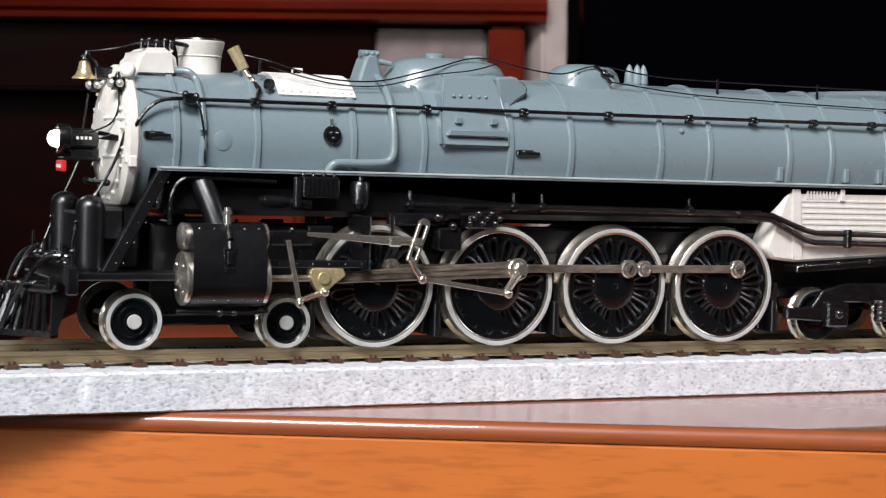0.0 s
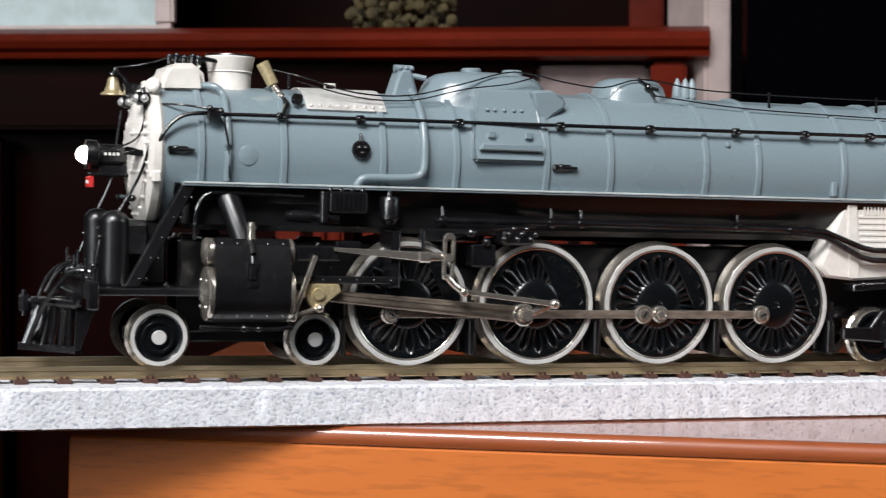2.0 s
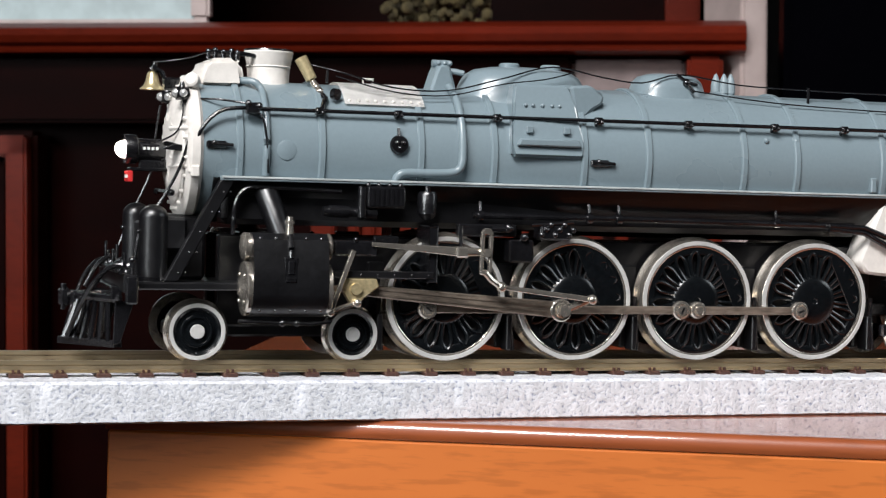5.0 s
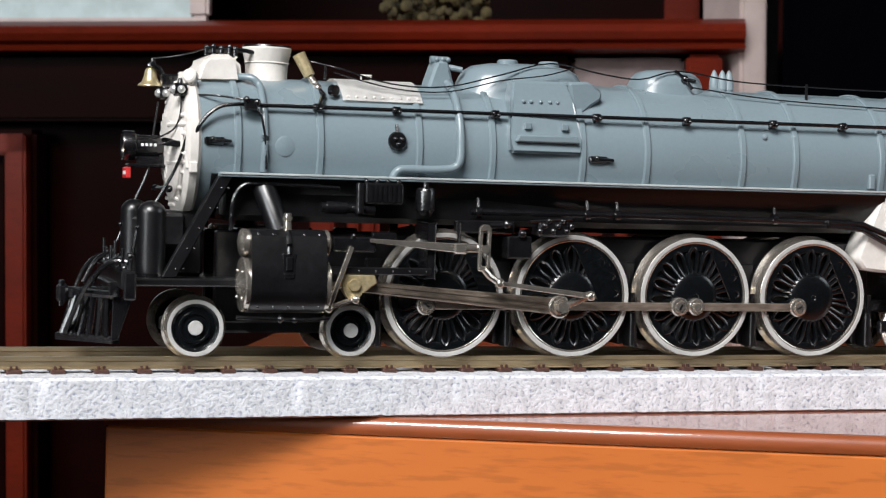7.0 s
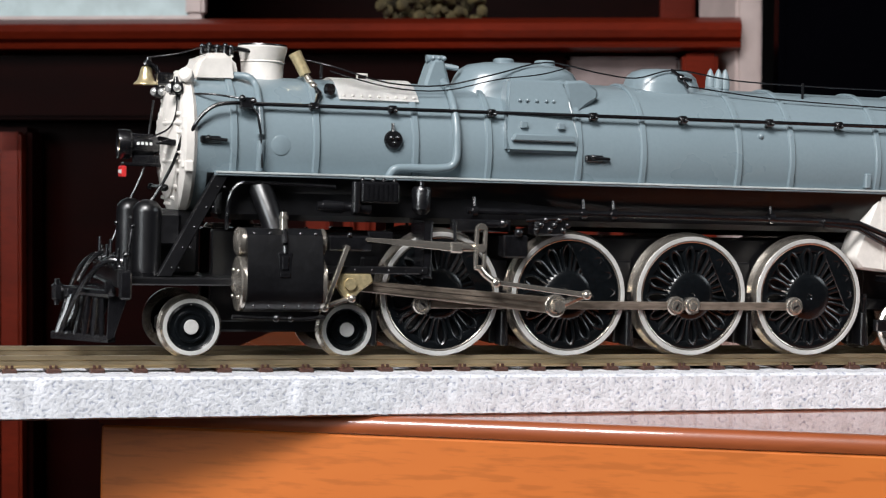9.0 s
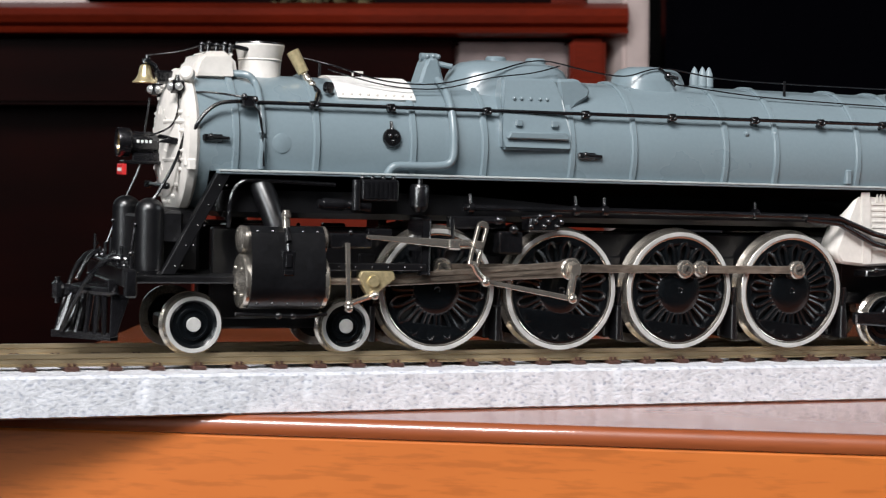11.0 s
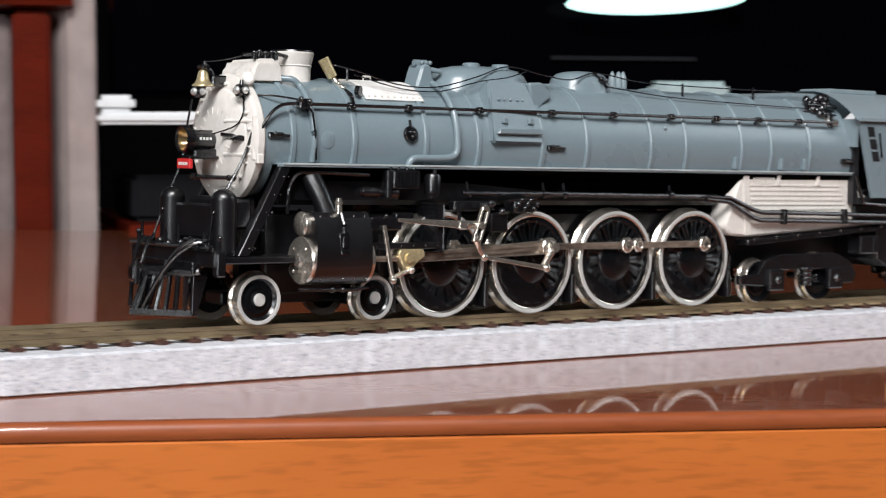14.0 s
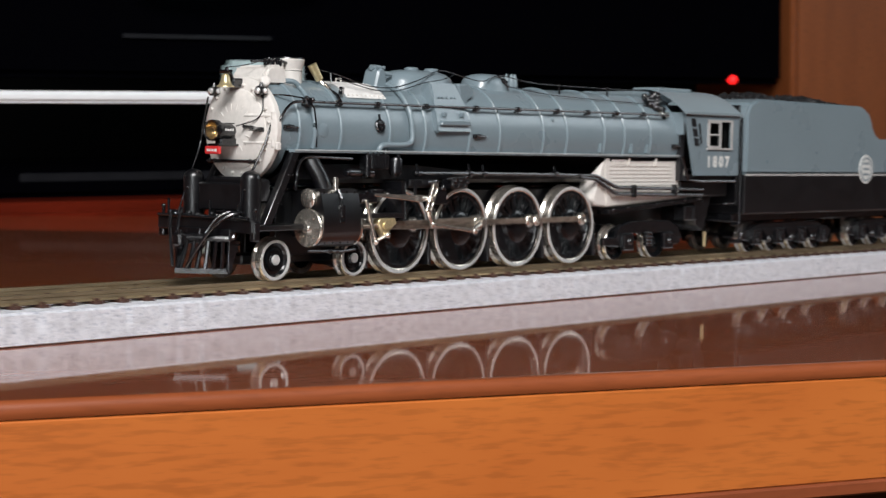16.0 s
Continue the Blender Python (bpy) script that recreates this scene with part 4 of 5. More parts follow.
        ball(bm, (-14.0, f * 13.6, 38.0), 0.9, 10)
        ball(bm, (-11.0, f * 13.6, 36.4), 0.8, 10)
        cyl(bm, (-17.0, f * 13.2, 37.8), (-13.0, f * 13.4, 37.9), 0.7, 0.6, 10)
        part("link_bracket", bm, IRON, loco)
        # lubricator, tank and compressor under the running board
        bm = bmesh.new()
        box(bm, -40.2, -33.4, f * 13.0 - 2.4, f * 13.0 + 2.0, 41.0, 44.7, 0.35)
        cyl(bm, (-41.0, f * 14.8, 39.4), (-41.0, f * 14.8, 44.6), 0.8, 0.8, 14)
        for k in range(4):
            ball(bm, (-39.6 + 1.9 * k, f * 13.5, 44.9), 0.45, 8)
        pump = part("lubricator", bm, IRON, loco, "black ribbed lubricator box")
        for k in range(7):
            bm = bmesh.new()
            box(bm, -39.4 + 0.85 * k, -39.0 + 0.85 * k, f * 15.45 - 0.12, f * 15.45 + 0.12, 41.5, 44.2)
            part("rib", bm, IRON, pump)
        bm = bmesh.new()
        cyl(bm, (-47.4, f * 13.4, 40.3), (-38.0, f * 13.4, 40.1), 0.85, 0.85, 14)
        cyl(bm, (-46.6, f * 13.4, 40.3), (-43.0, f * 13.4, 40.2), 1.1, 1.1, 14)
        cyl(bm, (-41.2, f * 13.4, 40.2), (-38.2, f * 13.4, 40.1), 1.35, 1.35, 14)
        part("power_cylinder", bm, IRON, pump)
        bm = bmesh.new()
        lathe(bm, [(39.0, 0), (39.2, 0.9), (40.2, 1.7), (43.4, 1.8), (44.0, 1.5), (44.2, 0)], (-28.8, f * 13.0, 0), (0, 0, 1), 20)
        cyl(bm, (-29.2, f * 14.2, 44.0), (-29.2, f * 14.2, 45.0), 0.5, 0.5, 10)
        part("drain_tank", bm, IRON, loco)
        bm = bmesh.new()
        tube(bm, curved([(-62.5, f * 11.6, 36.0), (-62.2, f * 11.8, 41.0), (-60.6, f * 12.0, 43.6), (-57.0, f * 12.2, 44.0), (-44.0, f * 12.2, 43.6)], 5), 0.4, 8)
        part("drain_pipe", bm, IRON, loco)
        bm = bmesh.new()
        tube(bm, [(-20.0, f * 11.5, 40.1), (10, f * 11.5, 40.0), (54.0, f * 11.5, 39.6)], 0.6, 10)
        for x in (-18.6, 2.0, 7.8, 39.4):
            cyl(bm, (x - 0.5, f * 11.5, 40.0), (x + 0.5, f * 11.5, 40.0), 1.0, 1.0, 14)
            tube(bm, [(x, f * 11.5, 40.4), (x, f * 11.0, 42.5)], 0.35, 8)
        part("side_pipe_low", bm, IRON, loco)
        bm = bmesh.new()
        box(bm, -8.2, -2.4, f * 12.4 - 2.0, f * 12.4 + 2.0, 36.0, 38.8, 0.4)
        for k in range(8):
            ball(bm, (-8.0 + 0.85 * k, f * 14.3, 37.0 + 0.9 * (k % 3)), 0.6, 8)
        tube(bm, [(-9.8, f * 14.0, 38.6), (-2.0, f * 14.2, 39.2)], 0.3, 6)
        part("lubricator_pump", bm, IRON, loco)

    # firebox side, pale, with its grille, fold and pipes
    for f in (-1, 1):
        bm = bmesh.new()
        out = [(61.6, 44.9), (101.0, 44.9), (112.0, 34.6), (112.0, 33.0), (64.2, 30.2), (58.4, 30.8), (56.8, 33.0)]
        prism(bm, out, f * 12.3, f * 6.0, 0.5)
        fire = part("firebox_side", bm, SILVER, loco, "pale grey-white firebox sheet")
        for k in range(9):
            bm = bmesh.new()
            z = 33.4 + 1.12 * k
            box(bm, 65.4 - 0.1 * k, 100.0 - 0.5 * k, f * 12.38 - 0.1, f * 12.38 + 0.1, z - 0.24, z + 0.24, 0.06)
            part("slat", bm, SILVER, fire)
        bm = bmesh.new()
        prism(bm, [(62.0, 44.7), (64.0, 44.7), (65.0, 30.6), (63.0, 30.6)], f * 12.25, f * 12.8, 0.15)
        for x in (74.0, 88.0):
            box(bm, x - 0.5, x + 0.5, f * 12.6 - 0.3, f * 12.6 + 0.3, 42.4, 44.8, 0.1)
        part("stiffener", bm, SILVER, fire)
        bm = bmesh.new()
        for k in range(10):
            box(bm, 65.6 + 0.75 * k, 65.95 + 0.75 * k, f * 12.5 - 0.12, f * 12.5 + 0.12, 42.7, 44.3)
        part("vent_bars", bm, SILVER, fire)
        for dz in (0.0, -1.9):
            bm = bmesh.new()
            tube(bm, [(50.0, f * 12.6, 39.6 + 0.3 * dz), (57.0, f * 13.2, 39.4 + dz * 0.5), (64.6, f * 13.8, 36.6 + dz), (67.0, f * 13.9, 36.1 + dz), (112.0, f * 14.0, 35.2 + dz * 0.9)], 0.55, 10)
            part("delivery_pipe", bm, IRON, loco, "black pipe along the firebox")
        for x in (74.5, 96.0):
            bm = bmesh.new()
            box(bm, x - 0.6, x + 0.6, f * 14.2 - 0.8, f * 14.2 + 0.8, 33.2, 36.8, 0.2)
            part("pipe_clip", bm, IRON, loco)
        bm = bmesh.new()
        prism(bm, [(63.4, 29.6), (114.0, 32.8), (114.0, 31.6), (63.4, 28.2)], f * 9.0, f * 13.4, 0.2)
        for k in range(7):
            ball(bm, (65.5 + 7.6 * k, f * 13.4, 29.6 + 0.48 * k), 0.55, 8)
        part("ashpan_rail", bm, IRON, loco)
        bm = bmesh.new()
        box(bm, 58.5, 104.0, f * 5.0 - 1, f * 5.0 + 1, 22.5, 25.0, 0.3)
        prism(bm, [(62.0, 19.0), (62.0, 21.2), (68.0, 21.4), (70.4, 24.6), (76.0, 26.0), (96.0, 26.0), (101.0, 24.0), (103.4, 20.6), (102.0, 18.6), (98.0, 18.4), (95.0, 22.2), (75.0, 22.2), (71.0, 18.4)], f * 12.6, f * 11.0, 0.3)
        truck = part("trailing_truck_frame", bm, IRON, loco, "cast black trailing truck frame")
        for x in (70.4, 91.4):
            bm = bmesh.new()
            box(bm, x + 0.4, x + 5.6, f * 13.0 - 0.9, f * 13.0 + 0.9, 17.4, 22.4, 0.4)
            ball(bm, (x + 3.0, f * 13.7, 20.0), 1.1, 10)
            part("axle_box", bm, IRON, truck)
        for x in (84.4,):
            bm = bmesh.new()
            for k in range(4):
                lathe(bm, [(18.4 + 1.1 * k, 1.2), (18.9 + 1.1 * k, 1.5), (19.4 + 1.1 * k, 1.2)], (x, f * 12.8, 0), (0, 0, 1), 14)
            part("spring", bm, IRON, truck)
        bm = bmesh.new()
        box(bm, 104.0, 111.0, f * 10.5 - 2.5, f * 10.5 + 2.0, 25.6, 30.2, 0.4)
        box(bm, 108.6, 110.4, f * 12.9 - 0.5, f * 12.9 + 0.5, 25.8, 29.6, 0.2)
        part("injector", bm, IRON, loco)
        bm = bmesh.new()
        cyl(bm, (118.5, f * 11.0, 17.2), (118.5, f * 11.0, 21.8), 0.5, 0.5, 10)
        part("brass_hose", bm, BRASS, loco)
        # ladder step hanging before the cab
        bm = bmesh.new()
        tube(bm, [(99.6, f * 14.4, 45.2), (102.4, f * 14.8, 38.2), (108.0, f * 15.6, 37.8), (128.0, f * 15.8, 37.8)], 0.45, 8)
        tube(bm, [(101.0, f * 14.4, 41.4), (107.0, f * 14.6, 41.4)], 0.35, 8)
        tube(bm, [(128.4, f * 15.8, 53.0), (128.4, f * 15.8, 31.0), (122.0, f * 15.6, 30.6)], 0.35, 8)
        part("cab_steps", bm, IRON, loco)
    bm = bmesh.new()
    box(bm, 101.0, 128.0, -13.0, 13.0, 33.0, 38.0, 0.5)
    prism(bm, [(112.0, 33.0), (122.0, 33.0), (117.5, 22.0), (113.0, 24.0)], -11.0, 11.0, 0.3)
    part("cab_floor_frame", bm, BLACK, loco)
    # turret and dome pipes before the cab
    bm = bmesh.new()
    for k in range(14):
        ball(bm, (88.6 + 1.7 * (k % 5), -7.6 - 0.95 * (k % 4), 63.2 - 1.3 * (k % 4) + 0.3 * (k % 3)), 1.1, 10)
    cyl(bm, (87.0, -9.0, 62.0), (97.0, -9.4, 61.6), 0.7, 0.7, 12)
    cyl(bm, (92.6, -11.2, 60.0), (92.6, -11.8, 56.6), 0.9, 0.7, 12)
    tube(bm, [(86.0, -9.0, 60.4), (93.0, -9.2, 60.0), (97.0, -9.6, 59.6)], 0.35, 8)
    part("steam_turret", bm, IRON, loco, "cluster of black steam valves")
    bm = bmesh.new()
    cyl(bm, (91.4, -11.2, 58.0), (95.0, -11.6, 57.8), 0.9, 0.9, 14)
    part("turret_valve", bm, NICKEL, loco)
    bm = bmesh.new()
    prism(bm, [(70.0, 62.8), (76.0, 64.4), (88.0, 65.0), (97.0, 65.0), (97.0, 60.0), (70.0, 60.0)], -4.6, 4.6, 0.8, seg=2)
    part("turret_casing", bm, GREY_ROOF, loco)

    # cab: two side sheets with window openings, front, roof
    cab = part_cab(loco)
    return loco


def on_rail(x):
    return math.sqrt(max(1.0, boiler_r(x) ** 2 - (57.2 - CZ) ** 2)) + 1.6


def lathe_dome(bm, x, half_l, half_w, z0, z1):
    """A long low dome that flares into the boiler at its foot."""
    seg, prof = 48, [(1.16, -0.4), (1.02, 0.04), (0.95, 0.25), (0.90, 0.5), (0.84, 0.72), (0.72, 0.88), (0.5, 0.97), (0.25, 1.0)]
    rings = []
    for k, h in prof:
        ring = []
        for i in range(seg):
            a = 2 * math.pi * i / seg
            c, s = math.cos(a), math.sin(a)
            sq = (abs(c) ** 2.6 + abs(s) ** 2.6) ** (-1 / 2.6)
            y = half_w * k * s * sq
            drop = y * y / 26.0
            ring.append(bm.verts.new((x + half_l * k * c * sq, y, z0 + (z1 - z0) * h - (drop if h < 0.3 else drop * 0.35))))
        rings.append(ring)
    for p, q in zip(rings, rings[1:]):
        for i in range(seg):
            bm.faces.new((p[i], p[(i + 1) % seg], q[(i + 1) % seg], q[i]))
    bm.faces.new(rings[-1])
    bm.faces.new(rings[0][::-1])


def part_cab(loco):
    bm = bmesh.new()
    box(bm, 98.0, 98.8, -15.5, 15.5, 52.0, 58.8)
    cab = part("cab", bm, GREY, loco, "blue-grey cab with side windows", smooth=False)
    for f in (-1, 1):
        y0, y1 = f * 16.2, f * 15.5
        # sheets round the window opening
        bm = bmesh.new()
        prism(bm, [(98.2, 58.8), (124.4, 58.8), (124.4, 56.4), (110.8, 56.4), (110.8, 48.2), (124.4, 48.2), (124.4, 39.6), (103.8, 39.6), (102.4, 44.2)], y0, y1)
        part("side_sheet", bm, GREY, cab, smooth=False)
        bm = bmesh.new()
        prism(bm, [(124.4, 58.8), (129.0, 58.8), (129.0, 39.6), (124.4, 39.6)], y0, y1)
        part("rear_sheet", bm, GREY, cab, smooth=False)
    # curved roof
    bm = bmesh.new()
    ys = np.linspace(-16.8, 16.8, 25)
    top = [65.9 - 7.3 * (abs(y) / 16.8) ** 2.2 for y in ys]
    rows = []
    for x in (96.6, 97.0, 129.4, 129.8):
        rows.append([bm.verts.new((x, y, z)) for y, z in zip(ys, top)])
    for p, q in zip(rows, rows[1:]):
        for k in range(len(ys) - 1):
            bm.faces.new((p[k], p[k + 1], q[k + 1], q[k]))
    bmesh.ops.solidify(bm, geom=bm.faces[:], thickness=0.6)
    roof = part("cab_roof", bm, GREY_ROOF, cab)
    bm = bmesh.new()
    box(bm, 100.0, 118.0, -5.0, 5.0, 65.2, 66.5, 0.3)
    part("roof_hatch", bm, GREY_ROOF, roof)
    for f in (-1, 1):
        bm = bmesh.new()
        box(bm, 97.4, 129.6, f * 16.6 - 0.5, f * 16.6 + 0.5, 58.2, 59.2, 0.15)
        part("gutter", bm, GREY_ROOF, roof)
        bm = bmesh.new()
        for x0, x1, z0, z1 in ((110.6, 111.6, 48.0, 56.6), (117.2, 118.2, 48.2, 56.4), (110.6, 118.2, 48.0, 48.8), (110.6, 118.2, 55.8, 56.6), (111, 118, 52.0, 52.5)):
            box(bm, x0, x1, f * 16.3 - 0.3, f * 16.3 + 0.2, z0, z1, 0.05)
        box(bm, 110.2, 125.0, f * 16.3 - 0.4, f * 16.3 + 0.2, 47.6, 48.2, 0.05)
        part("window_frame", bm, WHITE, cab, "white sliding window sash")
        bm = bmesh.new()
        box(bm, 124.0, 124.9, f * 16.3 - 0.3, f * 16.3 + 0.2, 48.0, 56.6, 0.05)
        box(bm, 110.8, 124.6, f * 16.3 - 0.3, f * 16.3 + 0.2, 56.3, 56.9, 0.05)
        part("window_surround", bm, WHITE, cab)
        for k in range(3):
            bm = bmesh.new()
            x = 101.2 + 0.9 * k
            prism(bm, [(x, 57.0 - 3.0 * k), (x + 2.4, 57.0 - 3.0 * k), (x + 3.1, 54.6 - 3.0 * k), (x + 0.7, 54.6 - 3.0 * k)], f * 16.32, f * 16.1)
            part("slanted_window", bm, GLASS_DARK, cab)
        bm = bmesh.new()
        tube(bm, [(105.5, f * 16.6, 55.5), (106.6, f * 16.6, 49.5)], 0.25, 6)
        part("grab_iron", bm, IRON, cab)
        word("1807", 3.2, (110.6, f * 16.24, 42.4), f, LETTER, cab, "cream road number")
    bm = bmesh.new()
    box(bm, 99.2, 101.0, -14.0, 14.0, 38.0, 58.0)
    box(bm, 101.0, 128.0, -14.5, 14.5, 38.0, 39.6)
    box(bm, 101.0, 108.0, -9.0, 9.0, 39.6, 56.0, 1.0)
    part("cab_interior", bm, GLASS_DARK, cab)
    return cab


def word(text, size, at, side, mat, parent, label=""):
    """Flat lettering on a side sheet; side is -1 on the near side."""
    cu = bpy.data.curves.new("lettering", "FONT")
    cu.body, cu.size, cu.extrude = text, size * 1.42 * MM, 0.00003
    cu.space_character = 1.55
    cu.offset = 0.00022
    ob = new("lettering", cu)
    me = bpy.data.meshes.new_from_object(ob.evaluated_get(bpy.context.evaluated_depsgraph_get()))
    bpy.data.objects.remove(ob)
    me.materials.append(mat)
    o = new("lettering", me)
    x = at[0] if side < 0 else at[0] + 14.5
    o.matrix_world = Matrix.Translation((x * MM, at[1] * MM, at[2] * MM)) @ Matrix.Rotation(0 if side < 0 else math.pi, 4, "Z") @ Matrix.Rotation(math.pi / 2, 4, "X")
    o.parent = parent
    if label:
        o["label"] = label
    return o


# ---- the rods of the valve gear, each about its own joint ----
PIN_R, AXLE_Z, ROD_L, CROSS_Z = 4.05, 25.4, 38.3, 27.0
LINK, LINK_ARM, ECC_R, ECC_TURN = (-19.1, 33.7), 6.65, 1.2, 170.0
ECC_ROD = 17.3
COMBO_TOP, COMBO_L = (-42.8, 33.2), 10.6


def build_gear(loco, f):
    """Side rod, main rod, crosshead and valve gear of one side; f is -1 on the near side."""
    g = {}
    bm = bmesh.new()
    y0, y1 = f * 11.1, f * 12.0
    prism(bm, [(-24.2, -0.72), (48.4, -0.72), (48.4, 0.72), (-24.2, 0.72)], y0, y1, 0.12)
    g["side"] = part("side_rod", bm, ROD, loco, "long nickel side rod joining the drivers")
    for k, x in enumerate((-24.2, 0.0, 24.2, 48.4)):
        bm = bmesh.new()
        lathe(bm, [(-f * 1.05, 0), (-f * 1.05, 1.5), (-f * 0.8, 1.72), (f * 0.05, 1.75), (f * 0.3, 1.55), (f * 0.36, 1.25), (f * 0.2, 1.12), (f * 0.25, 1.02), (f * 0.5, 0.9), (f * 0.58, 0)], (x, y1, 0), (0, 1, 0), 28)
        part("rod_end", bm, NICKEL, g["side"])
        bm = bmesh.new()
        box(bm, x - 0.55, x + 0.55, y1 + f * 0.5 - 0.14, y1 + f * 0.5 + 0.14, -0.14, 0.14, 0, Matrix.Translation((x, 0, 0)) @ Matrix.Rotation(radians(35 + 40 * k), 4, "Y") @ Matrix.Translation((-x, 0, 0)))
        part("screw_slot", bm, IRON, g["side"])
    bm = bmesh.new()
    lathe(bm, [(0, 1.6), (f * 0.9, 1.6), (f * 1.25, 1.35), (f * 1.3, 0.95), (f * 1.15, 0.8), (f * 1.45, 0.65), (f * 1.5, 0)], (27.6, f * 11.0, 0), (0, 1, 0), 24)
    part("knuckle", bm, NICKEL, g["side"])
    # main rod: wider at the crank, fluted
    bm = bmesh.new()
    prism(bm, [(0.6, -0.95), (ROD_L - 1.0, -1.45), (ROD_L - 1.0, 1.45), (0.6, 0.95)], f * 12.7, f * 13.7, 0.2)
    g["main"] = part("main_rod", bm, ROD, loco, "heavy nickel main rod")
    bm = bmesh.new()
    box(bm, 0.5, ROD_L - 3, f * 13.75 - 0.1, f * 13.75 + 0.1, -0.62, -0.34)
    box(bm, 0.5, ROD_L - 3, f * 13.75 - 0.1, f * 13.75 + 0.1, 0.34, 0.62)
    part("flute", bm, ROD, g["main"])
    bm = bmesh.new()
    lathe(bm, [(-f * 0.8, 0), (-f * 0.8, 1.9), (f * 0.5, 2.05), (f * 0.75, 1.8), (f * 0.8, 1.35), (f * 1.3, 1.15), (f * 1.35, 0)], (ROD_L, f * 13.2, 0), (0, 1, 0), 28)
    part("big_end", bm, NICKEL, g["main"])
    bm = bmesh.new()
    lathe(bm, [(-f * 0.6, 0), (-f * 0.6, 1.3), (f * 0.7, 1.3), (f * 0.8, 1.1), (f * 0.8, 0)], (0, f * 13.2, 0), (0, 1, 0), 24)
    part("small_end", bm, NICKEL, g["main"])
    # crosshead with piston rod and union link arm
    bm = bmesh.new()
    prism(bm, [(-2.6, 1.0), (-2.2, 2.0), (3.6, 2.0), (4.2, 0.6), (1.6, -1.2), (0.6, -2.6), (-0.6, -2.6), (-1.8, -0.8)], f * 13.2, f * 15.4, 0.25)
    cyl(bm, (0, f * 15.3, 0.2), (0, f * 15.9, 0.2), 1.1, 1.0, 16)
    g["cross"] = part("crosshead", bm, BRASS, loco, "brassy crosshead")
    bm = bmesh.new()
    cyl(bm, (-9.5, f * 14.3, 0.1), (-1.5, f * 14.3, 0.1), 0.6, 0.6, 12)
    part("piston_rod", bm, ROD, g["cross"])
    bm = bmesh.new()
    tube(bm, [(0.2, f * 15.3, -2.2), (-4.6, f * 16.0, -3.7)], 0.5, 8)
    ball(bm, (-4.6, f * 16.2, -3.7), 0.85, 10)
    ball(bm, (0.2, f * 15.8, -2.2), 0.8, 10)
    part("union_link", bm, NICKEL, g["cross"])
    bm = bmesh.new()
    prism(bm, [(-0.45, 0.6), (0.45, 0.6), (0.4, -COMBO_L), (-0.4, -COMBO_L)], f * 15.9, f * 16.6, 0.12)
    ball(bm, (0, f * 16.4, -COMBO_L), 0.75, 10)
    g["combo"] = part("combination_lever", bm, NICKEL, loco)
    bm = bmesh.new()
    prism(bm, [(-39.4, 34.5), (-23.6, 33.0), (-22.2, 32.8), (-22.2, 34.6), (-23.6, 34.6), (-39.4, 35.2)], f * 15.6, f * 16.3, 0.12)
    box(bm, -24.4, -22.0, f * 16.0 - 0.7, f * 16.0 + 0.7, 32.8, 34.7, 0.3)
    cyl(bm, (-22.5, f * 16.0, 33.8), (-19.2, f * 16.0, 33.8), 0.8, 0.8, 12)
    part("radius_rod", bm, NICKEL, loco, "slim bright radius rod")
    bm = bmesh.new()
    # slotted link with its tail, about its trunnion
    prism(bm, [(-1.05, 3.6), (-0.5, 4.3), (0.5, 4.3), (1.05, 3.6), (1.05, 2.9), (0.45, 2.9), (0.45, 3.2), (-0.45, 3.2), (-0.45, 2.9), (-1.05, 2.9)], f * 16.4, f * 17.3, 0.1)
    for dx in (-0.78, 0.78):
        box(bm, dx - 0.3, dx + 0.3, f * 16.85 - 0.45, f * 16.85 + 0.45, -3.2, 3.2, 0.1)
    box(bm, -1.05, 1.05, f * 16.85 - 0.45, f * 16.85 + 0.45, -3.8, -2.9, 0.2)
    tube(bm, [(0.0, f * 16.85, -3.4), (1.2, f * 16.7, -4.6), (LINK_ARM * math.sin(radians(28.9)), f * 16.6, -LINK_ARM * math.cos(radians(28.9)))], 0.62, 10)
    ball(bm, (LINK_ARM * math.sin(radians(28.9)), f * 16.6, -LINK_ARM * math.cos(radians(28.9))), 0.95, 12)
    cyl(bm, (0, f * 16.3, 0), (0, f * 17.6, 0), 0.75, 0.75, 14)
    g["link"] = part("expansion_link", bm, NICKEL, loco, "slotted nickel link")
    bm = bmesh.new()
    prism(bm, [(0, -0.42), (ECC_ROD, -0.5), (ECC_ROD, 0.5), (0, 0.42)], f * 15.9, f * 16.5, 0.12)
    ball(bm, (ECC_ROD, f * 16.3, 0), 0.95, 12)
    ball(bm, (0, f * 16.3, 0), 0.8, 12)
    g["ecc"] = part("eccentric_rod", bm, NICKEL, loco)
    bm = bmesh.new()
    # eccentric crank, about the axle, so that it turns with the wheel
    e = Vector((ECC_R * math.cos(radians(ECC_TURN)), 0, ECC_R * math.sin(radians(ECC_TURN))))
    tube(bm, [(PIN_R, f * 15.0, 0), (PIN_R * 0.4 + e.x * 0.6, f * 15.1, e.z * 0.6), (e.x, f * 15.2, e.z)], 0.75, 10)
    cyl(bm, (PIN_R, f * 14.0, 0), (PIN_R, f * 15.8, 0), 1.25, 1.1, 6)
    cyl(bm, (e.x, f * 14.8, e.z), (e.x, f * 16.4, e.z), 0.7, 0.7, 12)
    g["crank"] = part("eccentric_crank", bm, NICKEL, loco)
    return g


